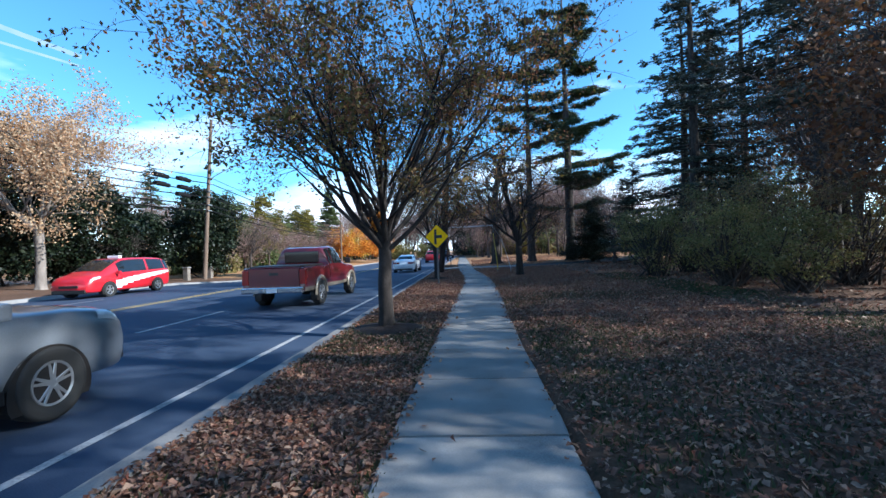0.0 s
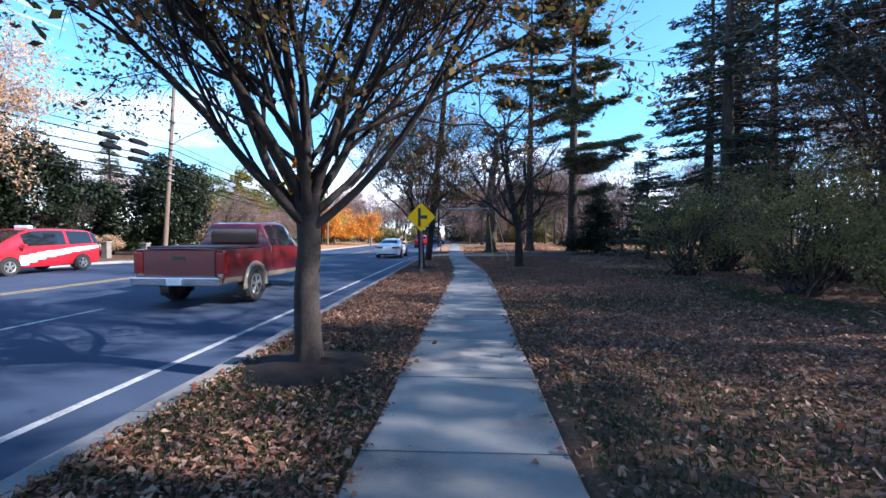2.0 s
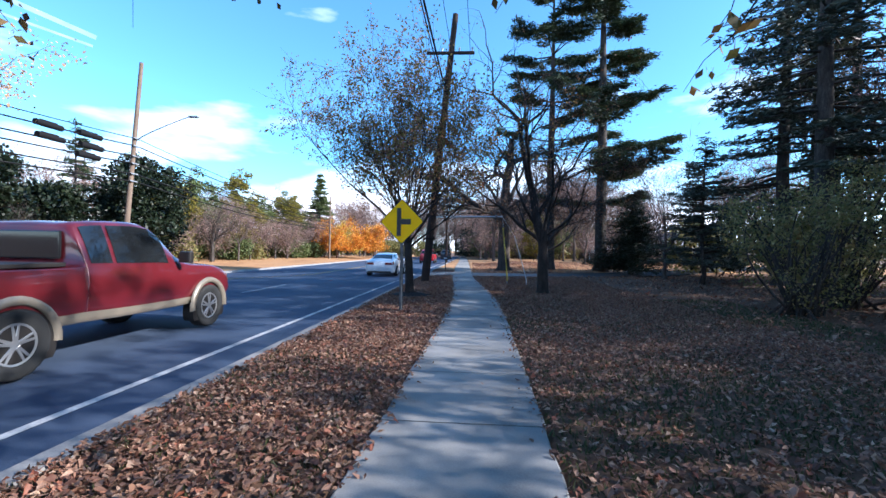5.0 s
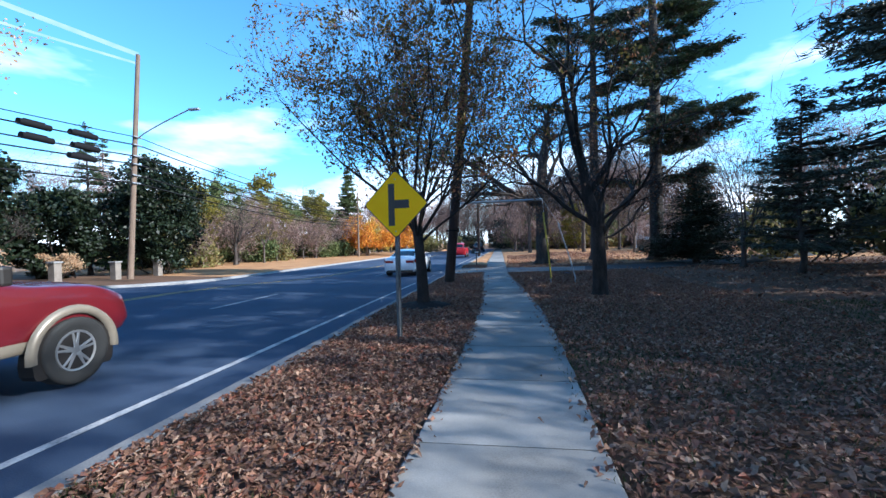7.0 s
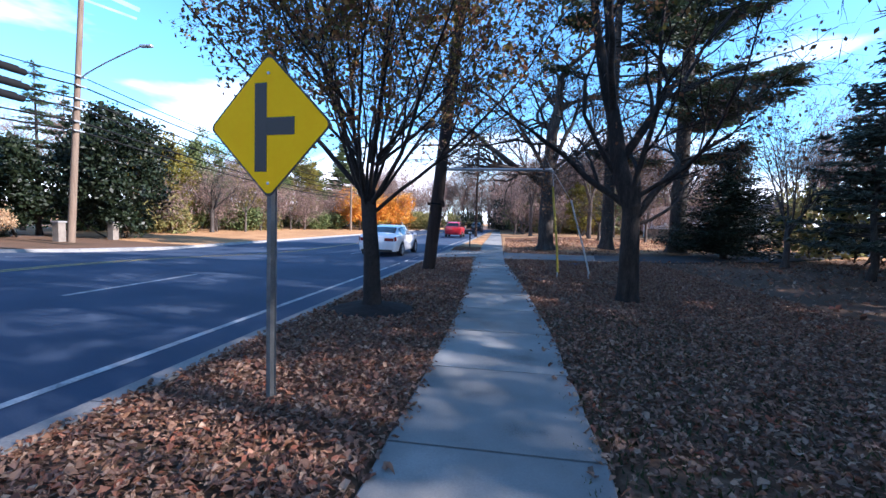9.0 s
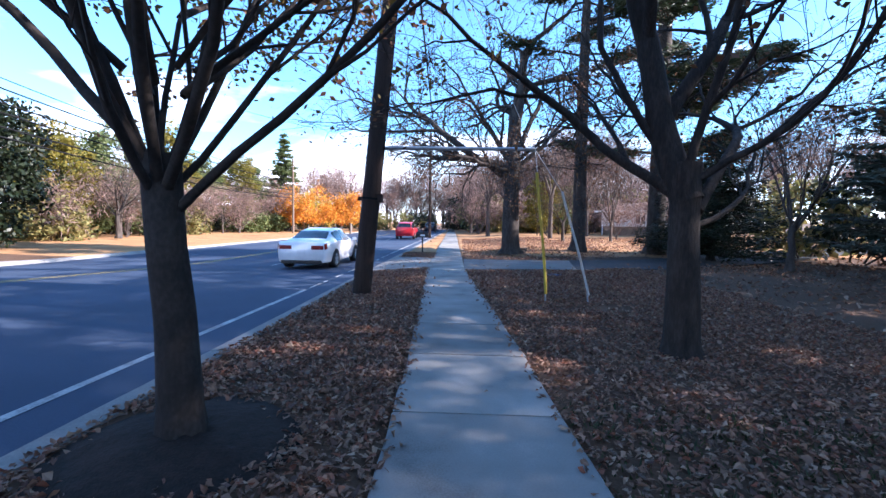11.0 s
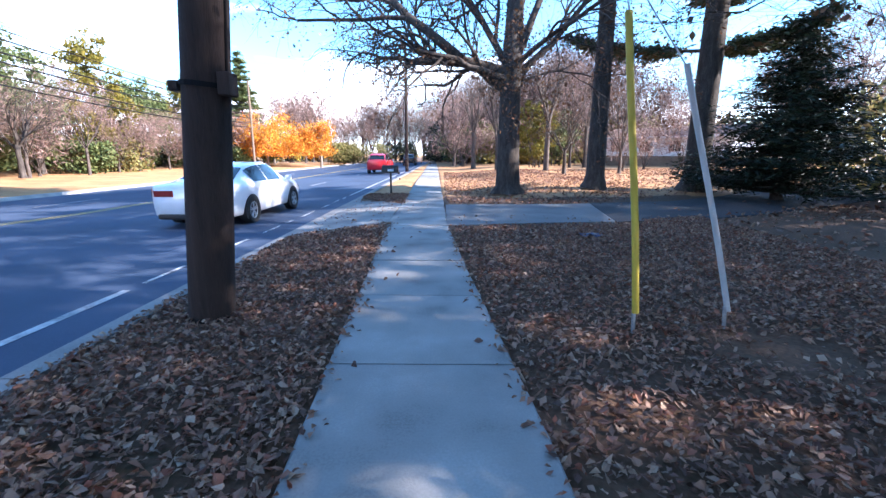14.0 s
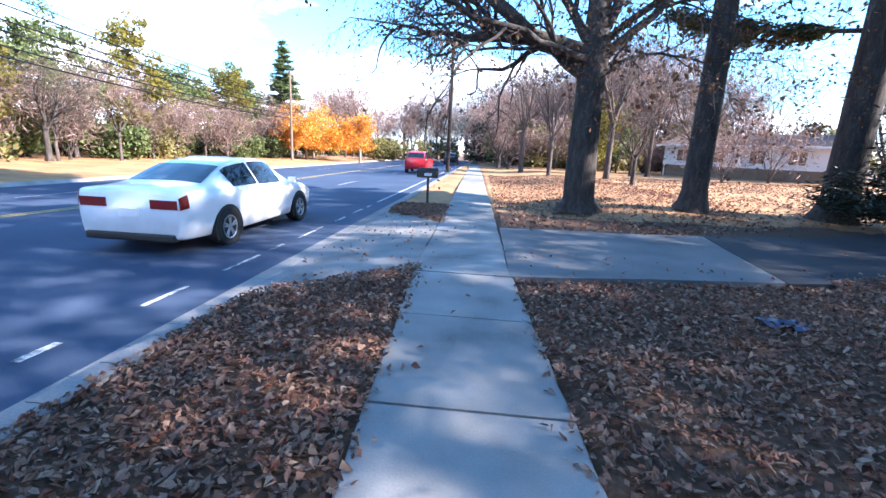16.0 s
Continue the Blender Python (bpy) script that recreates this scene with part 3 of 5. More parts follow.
walk_bed = thing("pavement", 0, 0, 0, "grey concrete pavement of square slabs with leaves along its edges", "pavement", kind="structure")
V, F = [], []
yy = np.arange(-30, 130, 0.5)
for q in yy:
    V += [(walk_left(q) + 0.012, q, -0.02), (walk_left(q) + walk_w(q) - 0.012, q, -0.02)]
F = [(2 * i, 2 * i + 1, 2 * i + 3, 2 * i + 2) for i in range(len(yy) - 1)]
under(new("bed", mesh_np("bed", V, F, M["joint"])), walk_bed)
rs = random.Random(4)
joint0 = 24.68 - 1.555 * 24
k = 0
while joint0 + 1.555 * k < 90:
    a, b = joint0 + 1.555 * k + 0.012, joint0 + 1.555 * (k + 1) - 0.012
    bm = bmesh.new()
    dz, tl = rs.uniform(-0.004, 0.004), rs.uniform(-0.004, 0.004)
    n = 4
    rows_ = []
    for i in range(n + 1):
        q = a + (b - a) * i / n
        x0, x1 = walk_left(q), walk_left(q) + walk_w(q)
        jl, jr = rs.uniform(-0.012, 0.012), rs.uniform(-0.012, 0.012)
        zz = dz + tl * (i / n - 0.5)
        e = 0.012 if 0 < i < n else 0.0
        rows_.append([bm.verts.new(p) for p in ((x0 + jl, q, -0.09), (x0 + jl, q, zz - 0.012), (x0 + 0.014 + jl, q, zz - (0 if e else 0.004)), (x1 - 0.014 + jr, q, zz - (0 if e else 0.004)), (x1 + jr, q, zz - 0.012), (x1 + jr, q, -0.09))])
    for i in range(n):
        for j in range(5):
            bm.faces.new((rows_[i][j], rows_[i][j + 1], rows_[i + 1][j + 1], rows_[i + 1][j]))
    bm.faces.new(rows_[0][::-1]), bm.faces.new(rows_[-1])
    part("slab", bm, M["concrete"], walk_bed)
    k += 1


def panel_strip(name, A, B, n, zf, material, parent):
    """A paved panel between two edge lines of points, laid on the land."""
    V, F = [], []
    m = len(A)
    for i in range(m):
        for j in range(n + 1):
            s = j / n
            x, q = A[i][0] + (B[i][0] - A[i][0]) * s, A[i][1] + (B[i][1] - A[i][1]) * s
            V.append((x, q, zf(x, q)))
    w = n + 1
    F = [(i * w + j, i * w + j + 1, (i + 1) * w + j + 1, (i + 1) * w + j) for i in range(m - 1) for j in range(n)]
    bm = bmesh.new()
    me = mesh_np(name, V, F, material)
    bm.from_mesh(me)
    bpy.data.meshes.remove(me)
    r = bmesh.ops.extrude_face_region(bm, geom=bm.faces[:])
    for v in (g for g in r["geom"] if isinstance(g, bmesh.types.BMVert)):
        v.co.z -= 0.08
    bmesh.ops.recalc_face_normals(bm, faces=bm.faces[:])
    return part(name, bm, material, parent)


drive = thing("driveway", 0, 0, 0, "concrete driveway mouth running into dark worn asphalt", "driveway", kind="structure")


def apron_z(x, y):
    s = min(1, max(0, (x + 2.36) / 1.6))
    return kerb_top(y) * (1 - s) + 0.002 * s + 0.001


def line(p, q, n=6):
    return [(p[0] + (q[0] - p[0]) * i / n, p[1] + (q[1] - p[1]) * i / n) for i in range(n + 1)]


panel_strip("apron_panel", line((-2.19, 30.95), (-2.19, 34.75)), line((walk_left(32.6) - 0.012, 32.6), (walk_left(34.6) - 0.012, 34.6)), 6, apron_z, M["concrete"], drive)
panel_strip("apron_panel", line((-2.19, 34.77), (-2.19, 39.1)), line((walk_left(34.62) - 0.012, 34.62), (walk_left(36.6) - 0.012, 36.6)), 6, apron_z, M["concrete"], drive)
dz = lambda x, y: land_z(x, y) + 0.028
xr = walk_left(34) + walk_w(34) + 0.012
panel_strip("drive_panel", line((xr, 32.45), (xr, 36.3)), line((4.6, 33.15), (5.25, 36.85)), 6, dz, M["concrete_drive"], drive)
near = [(4.62, 33.12), (7.0, 33.6), (10, 35.0), (14, 37.3), (20, 40.2), (30, 43), (45, 46)]
far = [(5.27, 36.9), (8.0, 37.4), (10.5, 38.6), (14, 41.0), (20, 44.2), (30, 47), (45, 50)]
panel_strip("asphalt_panel", near, far, 3, dz, M["asphalt_old"], drive)

# ---- fallen leaves ----
rng = np.random.default_rng(11)
gx, gy = np.arange(-24, 26.01, 0.25), np.arange(-6, 62.01, 0.25)
GZ = np.array([[land_z(a, b) for b in gy] for a in gx])


def on_land(P):
    i, j = np.clip(((P[:, 0] + 24.125) / 0.25).astype(int), 0, len(gx) - 1), np.clip(((P[:, 1] + 6.125) / 0.25).astype(int), 0, len(gy) - 1)
    return GZ[i, j]


WL = np.array([walk_left(q) for q in gy])
WW = np.array([walk_w(q) for q in gy])


def litter(name, n, x0, x1, y0, y1, size, label, lift, keep=None):
    P = np.stack((rng.uniform(x0, x1, n), rng.uniform(y0, y1, n)), 1)
    wl = np.interp(P[:, 1], gy, WL)
    ok = (P[:, 0] < wl + 0.07 * rng.normal(size=n)) | (P[:, 0] > wl + np.interp(P[:, 1], gy, WW) + 0.08 * rng.normal(size=n))
    ok |= rng.random(n) < 0.003
    ok &= (P[:, 0] > KERB_X - 0.02) | (rng.random(n) < 0.01)
    ap = np.array([apron_in(a, b) for a, b in P])
    ok &= ~ap | (rng.random(n) < 0.02)
    drv = (P[:, 0] > 4.6) & (P[:, 1] > 33.1 + 0.42 * (P[:, 0] - 4.6)) & (P[:, 1] < 36.9 + 0.45 * (P[:, 0] - 5))
    ok &= ~drv | (rng.random(n) < 0.05)
    for mx0, my0 in ((-1.33, 6.34), (-1.36, 21.0)):
        ok &= (np.hypot(P[:, 0] - mx0, P[:, 1] - my0) > 0.74 + 0.06 * rng.normal(size=n)) | (rng.random(n) < 0.04)
    ok &= (np.hypot(P[:, 0] - 3.4, (P[:, 1] - 26.6) * 1.3) > 0.55 + 0.12 * rng.normal(size=n)) | (rng.random(n) < 0.15)
    if keep is not None:
        ok &= keep(P)
    P = P[ok]
    n = len(P)
    z = on_land(P) + lift * rng.random(n) + 0.014
    on_walk = (P[:, 0] > np.interp(P[:, 1], gy, WL)) & (P[:, 0] < np.interp(P[:, 1], gy, WL + WW))
    z[on_walk] = 0.012
    road = P[:, 0] < KERB_X
    z[road] = -0.135
    C = np.column_stack((P, z))
    a = rng.uniform(0, 2 * math.pi, n)
    tilt = rng.normal(size=n) * 0.55
    u = np.stack((np.cos(a), np.sin(a), tilt * 0.7), 1)
    v = np.stack((-np.sin(a), np.cos(a), rng.normal(size=n) * 0.4), 1)
    s = (size * rng.uniform(0.55, 1.35, n))[:, None]
    fold = np.zeros((n, 3))
    fold[:, 2] = s[:, 0] * rng.uniform(0.0, 0.32, n)
    w = rng.uniform(0.13, 0.37, n)[:, None]
    k = rng.uniform(-0.12, 0.16, (n, 1))
    curl = np.zeros((n, 3))
    curl[:, 2] = s[:, 0] * rng.uniform(-0.06, 0.16, n)
    V = np.stack((C - u * s * 0.5, C + v * s * w * 0.8 + fold - u * s * 0.22, C + v * s * w + fold + u * s * k, C + u * s * 0.5 + curl,
                  C - v * s * w + fold + u * s * (k - 0.05), C - v * s * w * 0.7 + fold * 0.7 - u * s * 0.25), 1)
    # ragged, crumpled outlines
    V = (V + rng.normal(size=V.shape) * (s * 0.085)[:, None]).reshape(-1, 3)
    i = 6 * np.arange(n)[:, None]
    F = np.concatenate((i + np.array((0, 1, 2, 3)), i + np.array((0, 3, 4, 5))))
    return tagged(new(name, mesh_np(name, V, F, M["litter"])), label, "leaves", kind="stuff")


patch = lambda P: np.array([0.62 + 0.62 * noise.noise((a * 0.3, b * 0.3, 7)) for a, b in P]) > rng.random(len(P)) * 0.9
litter("fallen_leaves", 112000, -2.25, 0.2, -5, 40, 0.056, "thick brown fallen leaves on the verge beside the road", 0.03, lambda P: (P[:, 1] > 12) | patch(P) | patch(P))
litter("fallen_leaves", 165000, 0.7, 7.0, -5, 34, 0.058, "brown and tan fallen leaves on the grass under trees", 0.03, lambda P: (P[:, 1] > 17) | patch(P))
litter("fallen_leaves", 38000, 7.0, 24, -5, 60, 0.11, "scattered brown fallen leaves under the trees", 0.03, patch)
litter("fallen_leaves", 16000, 0.7, 8.0, 36, 60, 0.1, "scattered brown fallen leaves on the dry lawn", 0.02, patch)


def grass_patch(name, n, x0, x1, y0, y1, label):
    P = np.stack((rng.uniform(x0, x1, n), rng.uniform(y0, y1, n)), 1)
    P = P[~patch(P)]
    n = len(P)
    z = on_land(P)
    a, h = rng.uniform(0, 2 * math.pi, n), rng.uniform(0.03, 0.075, n)
    b = np.column_stack((P, z))
    s = np.column_stack((np.cos(a), np.sin(a), np.zeros(n))) * 0.011
    t = b + np.column_stack((rng.normal(size=(n, 2)) * 0.025, h))
    V = np.stack((b - s, b + s, t), 1).reshape(-1, 3)
    return tagged(new(name, mesh_np(name, V, np.arange(3 * n).reshape(-1, 3), M["grass"])), label, "grass", kind="stuff")


grass_patch("grass", 150000, 1.3, 9, -4, 22, "thin dark green grass between fallen leaves")
grass_patch("grass", 50000, -2.15, -0.3, -4, 13, "dull green grass on the verge between fallen leaves")

# ---- street trees ----
VASE = [(3, 0.74, 0.36, 0.05, 0.07), (3, 0.72, 0.45, 0.03, 0.09), (5, 0.66, 0.55, 0.0, 0.12), (4, 0.62, 0.6, -0.02, 0.14), (0, 0, 0, -0.03, 0.15)]
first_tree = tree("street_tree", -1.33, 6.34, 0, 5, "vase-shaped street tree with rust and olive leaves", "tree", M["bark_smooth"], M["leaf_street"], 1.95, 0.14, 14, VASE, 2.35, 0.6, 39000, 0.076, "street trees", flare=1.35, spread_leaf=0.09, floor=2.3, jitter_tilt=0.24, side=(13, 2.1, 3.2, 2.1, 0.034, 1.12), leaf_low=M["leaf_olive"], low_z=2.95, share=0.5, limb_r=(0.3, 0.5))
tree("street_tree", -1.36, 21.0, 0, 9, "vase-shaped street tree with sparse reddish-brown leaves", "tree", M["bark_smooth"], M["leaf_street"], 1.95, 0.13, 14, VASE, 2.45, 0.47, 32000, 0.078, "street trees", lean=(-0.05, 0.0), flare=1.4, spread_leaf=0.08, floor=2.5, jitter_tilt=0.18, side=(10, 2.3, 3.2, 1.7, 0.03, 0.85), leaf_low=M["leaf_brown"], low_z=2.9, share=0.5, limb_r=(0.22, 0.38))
tuft_rng = np.random.default_rng(77)
tuft_at = np.concatenate([np.array(c) + tuft_rng.normal(size=(46, 3)) * 0.05 for c in ((-0.12, -0.17, 2.12), (0.03, -0.2, 2.2), (-0.05, -0.15, 2.02))])
tagged(under(new("leaf_tuft", mesh_np("leaf_tuft", *leaves(tuft_rng, tuft_at, 0.085, 0.7), M["leaf_orange"])), first_tree), "tuft of bright orange leaves at the fork", kind="stuff")
for (mx_, my_, mr) in ((-1.33, 6.34, 0.8), (-1.36, 21.0, 0.78)):
    rg = np.random.default_rng(int(my_))
    V, F, NS, NR = [], [], 28, 6
    for i in range(NR + 1):
        for j in range(NS):
            a = 2 * math.pi * j / NS
            rr = mr * i / NR * (1 + 0.06 * math.sin(3 * a + my_)) 
            V.append((rr * math.cos(a), rr * math.sin(a), 0.11 * (1 - (i / NR) ** 2) - 0.012 + rg.normal() * 0.008))
    F = [(i * NS + j, i * NS + (j + 1) % NS, (i + 1) * NS + (j + 1) % NS, (i + 1) * NS + j) for i in range(NR) for j in range(NS)]
    ob = new("mulch_ring", mesh_np("mulch_ring", V, F, M["mulch"], True))
    ob.matrix_basis = pose(mx_, my_, -0.01)
    tagged(ob, "low mound of dark brown mulch round a tree trunk", "mulch", "mulch rings", kind="stuff")

# ---- side road sign ----
sign = thing("road_sign", -1.05, 17.36, -0.03, "yellow diamond side road warning sign on a galvanised post", "road sign", rz=-8)
H2 = 0.56


def diamond(s, y0, y1, corner=0.045):
    pts = []
    for i in range(4):
        a0 = math.pi / 2 * i
        c = Vector((math.cos(a0), math.sin(a0))) * s
        for t_ in (-1, -0.4, 0.4, 1):
            tang = Vector((-math.sin(a0), math.cos(a0)))
            back = Vector((math.cos(a0), math.sin(a0)))
            pts.append(c + tang * corner * 0.7 * t_ - back * corner * (0.42 + 0.28 * t_ * t_))
    bm = bmesh.new()
    f = [bm.verts.new((p.x, y0, p.y + 2.2)) for p in pts]
    b = [bm.verts.new((p.x, y1, p.y + 2.2)) for p in pts]
    bm.faces.new(f), bm.faces.new(b[::-1])
    for i in range(len(pts)):
        j = (i + 1) % len(pts)
        bm.faces.new((f[i], b[i], b[j], f[j]))
    bmesh.ops.recalc_face_normals(bm, faces=bm.faces[:])
    return bm


plate = part("plate", diamond(H2, -0.045, -0.041), M["black"], sign, "black-bordered diamond plate")
part("face", diamond(H2 - 0.022, -0.0485, -0.0455), M["sign_yellow"], plate, "yellow reflective face")
part("symbol", bm_box(-0.125, -0.015, -0.0525, -0.049, 1.85, 2.53), M["black"], plate, "black junction symbol")
part("symbol_arm", bm_box(-0.0145, 0.235, -0.0525, -0.049, 2.13, 2.265), M["black"], plate)
for zb in (1.76, 2.6):
    part("bolt", bm_cyl((0, -0.056, zb), (0, -0.046, zb), 0.012, sides=8), M["steel"], sign)
bm = bmesh.new()
prof = [(-0.045, 0.0), (-0.028, 0.0), (-0.018, -0.038), (0.018, -0.038), (0.028, 0.0), (0.045, 0.0), (0.045, 0.004), (0.024, 0.004), (0.014, -0.033), (-0.014, -0.033), (-0.024, 0.004), (-0.045, 0.004)]
lo = [bm.verts.new((a, b, -0.2)) for a, b in prof]
hi = [bm.verts.new((a, b, 2.66)) for a, b in prof]
for i in range(12):
    j = (i + 1) % 12
    bm.faces.new((lo[i], lo[j], hi[j], hi[i]))
bmesh.ops.recalc_face_normals(bm, faces=bm.faces[:])
part("post", bm, M["post_steel"], sign, "ribbed galvanised steel post")

# ---- utility pole beside the pavement, with strut and guys ----
pole = thing("utility_pole", -1.555, 27.21, -0.03, "dark brown weathered wooden utility pole with a sidewalk guy strut", "utility pole")
T = Tubes()
hs = np.linspace(-0.2, 12.5, 9)
T.add(np.stack((0.1 * hs, -0.03 * hs, hs), 1), np.linspace(0.2, 0.13, 9), 18)
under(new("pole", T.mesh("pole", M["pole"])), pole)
part("crossarm", bm_box(1.06 - 1.1, 1.06 + 1.1, -0.53, -0.41, 10.6, 10.72, 0.01), M["pole"], pole)
for dx in (-1.0, -0.4, 0.4, 1.0):
    part("insulator", bm_cyl((1.06 + dx, -0.47, 10.72), (1.06 + dx, -0.47, 10.9), 0.04, 0.05), M["steel"], pole)
part("junction_box", bm_box(0.36, 0.46, -0.2, -0.04, 1.96, 2.14, 0.012), M["pole"], pole, "small dark box strapped to the pole")
part("bracket", bm_box(-0.06, 0.02, -0.16, -0.06, 2.0, 2.08, 0.01), M["pole"], pole)
part("strap", bm_cyl((0.205, -0.061, 2.03), (0.209, -0.062, 2.07), 0.2, sides=18), M["cable"], pole)
part("conduit", bm_cyl((0.4, -0.1, 2.13), (0.86, -0.25, 7.0), 0.012), M["cable"], pole)
part("strut", bm_cyl((0.3, -0.05, 3.1), (3.6, 0.27, 3.16), 0.042), M["steel"], pole, "grey galvanised pipe strut over the pavement")
part("strut_cap", bm_cyl((3.55, 0.265, 3.16), (3.63, 0.273, 3.16), 0.055), M["steel"], pole)
part("guy_wire", bm_cyl((3.61, 0.27, 3.15), (0.88, -0.26, 8.8), 0.008, sides=6), M["steel"], pole)


def guard(nm, base, top, end, material, label, r):
    g = thing(nm, base[0], base[1], base[2], label, "guy guard", "guy wires")
    v, e = Vector(top) - Vector(base), Vector(end) - Vector(base)
    T = Tubes()
    s = np.linspace(0, 1, 7)
    bend = 0.015 * np.sin(s * 5)
    T.add(np.stack((v.x * s + bend, v.y * s + 0.6 * bend, 0.22 + (v.z - 0.22) * s), 1), np.full(7, r), 12)
    under(new("sleeve", T.mesh("sleeve", material)), g)
    part("wire", bm_cyl(v * 0.98, e, 0.007, sides=6), M["steel"], g)
    part("anchor_eye", bm_cyl((0, 0, -0.06), (v.x * 0.05, v.y * 0.05, 0.26), 0.018, sides=8), M["steel"], g)


guard("guy_wire_guard", (2.31, 26.96, -0.1), (2.1, 27.15, 2.6), (2.08, 27.4, 3.12), M["guard_yellow"], "yellow plastic guy wire guard standing in the leaves", 0.03)
guard("guy_wire_guard", (3.22, 27.1, -0.13), (2.64, 27.2, 2.22), (2.08, 27.42, 3.12), M["guard_white"], "leaning dull white plastic guy wire guard", 0.025)


def wire(p, q, sag, r, parent=None, label="black overhead cable strung between poles"):
    T = Tubes()
    s = np.linspace(0, 1, 17)
    p, q = np.array(p, float), np.array(q, float)
    pts = p + (q - p) * s[:, None]
    pts[:, 2] -= sag * 4 * s * (1 - s)
    T.add(pts, np.full(17, r), 5)
    ob = new("overhead_cable", T.mesh("overhead_cable", M["cable"]))
    return tagged(ob, label, "cable", "overhead cables")


for (a, b, c, r) in ((-0.7, 8.9, 0.5, 0.035), (-0.62, 8.2, 0.4, 0.02), (0.4, 10.9, 0.4, 0.012), (-0.5, 10.9, 0.4, 0.012)):
    wire((a, 27, b), (a - 0.8, -14, b + 0.3), c, r)
    wire((a, 27, b), (a - 1.4, 66, b), c, r)

# ---- the mailbox ----
mb = thing("mailbox", -1.39, 40.1, 0.0, "black metal mailbox on a thin post at the road edge", "mailbox")
part("post", bm_box(-0.035, 0.035, -0.035, 0.035, -0.2, 0.78, 0.006), M["black"], mb)
bm = bmesh.new()
sec = [(-0.14, 0)] + [(0.14 * -math.cos(a), 0.15 + 0.14 * math.sin(a)) for a in np.linspace(0, math.pi, 9)] + [(0.14, 0)]
A = [bm.verts.new((-0.32, a, 0.78 + b)) for a, b in sec]
B = [bm.verts.new((0.3, a, 0.78 + b)) for a, b in sec]
bm.faces.new(A), bm.faces.new(B[::-1])
for i in range(len(sec)):
    j = (i + 1) % len(sec)
    bm.faces.new((A[i], B[i], B[j], A[j]))
bmesh.ops.recalc_face_normals(bm, faces=bm.faces[:])
bx = part("box", bm, M["black"], mb)
part("door", bm_box(-0.335, -0.322, -0.13, 0.13, 0.79, 1.0, 0.004), M["black"], bx)
part("number_panel", bm_box(-0.1, 0.12, -0.146, -0.1425, 0.84, 0.92), M["plate"], bx, "pale house number strip")
part("flag", bm_box(0.05, 0.07, -0.16, -0.148, 0.9, 1.12), M["tail"], bx)

# ---- trees on the grass by the pavement ----
LIMBY = [(4, 0.68, 0.55, 0.03, 0.12), (4, 0.66, 0.65, 0.0, 0.16), (4, 0.62, 0.7, -0.02, 0.18), (3, 0.6, 0.7, -0.05, 0.2), (0, 0, 0, -0.1, 0.2)]
tree("maple_tree", 3.42, 23.75, -0.15, 12, "dark forked tree with nearly bare spreading limbs", "tree", M["bark_silhouette"], M["leaf_brown"], 2.5, 0.19, 1, LIMBY, 3.4, 0.1, 2600, 0.09, flare=1.5, lean=(-0.01, 0.02), limb_r=(0.3, 0.4), share=0.4, floor=2.9,
     extra=[((0, 0.04, 2.0), (-0.16, 0.12, 1), 3.8, 0.2), ((-0.08, 0.08, 2.05), (-0.8, 0.3, 0.5), 2.7, 0.085), ((0.1, 0, 1.9), (0.62, 0.2, 0.75), 3.0, 0.085), ((0.1, -0.05, 2.3), (0.7, -0.4, 0.5), 2.4, 0.05), ((-0.1, 0.1, 2.4), (-0.6, 0.55, 0.6), 2.8, 0.065), ((0.05, 0.1, 2.2), (0.3, 0.8, 0.5), 2.6, 0.06), ((0.1, 0.05, 1.7), (0.85, 0.3, 0.3), 2.2, 0.04)])
OAK = [(5, 0.66, 0.6, 0.02, 0.17), (5, 0.64, 0.7, 0.0, 0.2), (4, 0.6, 0.75, -0.03, 0.22), (4, 0.58, 0.7, -0.06, 0.22), (0, 0, 0, -0.1, 0.2)]
tree("oak_tree", 3.05, 39.75, 0.15, 21, "large grey oak with long bare limbs over the road", "tree", M["bark"], M["leaf_brown"], 4.5, 0.4, 2, OAK, 4.6, 0.5, 12000, 0.1, flare=1.6, share=0.4,
     extra=[((0.02, 0, 4.2), (0.04, 0.02, 1), 6.0, 0.34), ((0.1, 0, 4.4), (0.5, -0.6, 0.6), 3.6, 0.1), ((0.2, 0.1, 3.9), (0.8, 0.1, 0.1), 3.0, 0.05), ((0.1, -0.3, 3.5), (0.25, -0.9, 0.1), 2.4, 0.04), ((-0.25, 0, 3.7), (-0.85, -0.1, 0.6), 3.6, 0.2), ((-0.2, 0.1, 4.1), (-0.7, 0.3, 0.45), 4.4, 0.16), ((-0.25, -0.1, 4.2), (-0.9, -0.25, 0.2), 5.6, 0.21), ((0.25, 0, 4.2), (0.75, -0.2, 0.35), 3.6, 0.13), ((-0.25, -0.2, 4.0), (-0.8, -0.5, 0.15), 3.6, 0.11)])
conifer("pine_tree", 6.64, 40.6, 0.3, 31, "tall bare-trunked pine with a high crown", M["bark"], M["needle"], 24, 0.36, 9.5, 4.2, 9, 6, 0.05, 0.26, 1100, "pines", gaps=0.25, up=0.18, outer=0.45, taper=2.6)
conifer("pine_tree", 10.3, 40.1, 0.25, 32, "tall white pine with flat layered boughs", M["bark"], M["needle"], 29, 0.44, 4.9, 5.0, 13, 5, 0.03, 0.3, 3200, "pines", gaps=0.2, up=0.1, outer=0.24, taper=2.4)
tree("bare_tree", 8.4, 51.4, 0.3, 41, "small bare lawn tree with drooping twigs", "tree", M["bark"], M["leaf_brown"], 1.6, 0.11, 5, LIMBY, 1.7, 0.6, 500, 0.08)
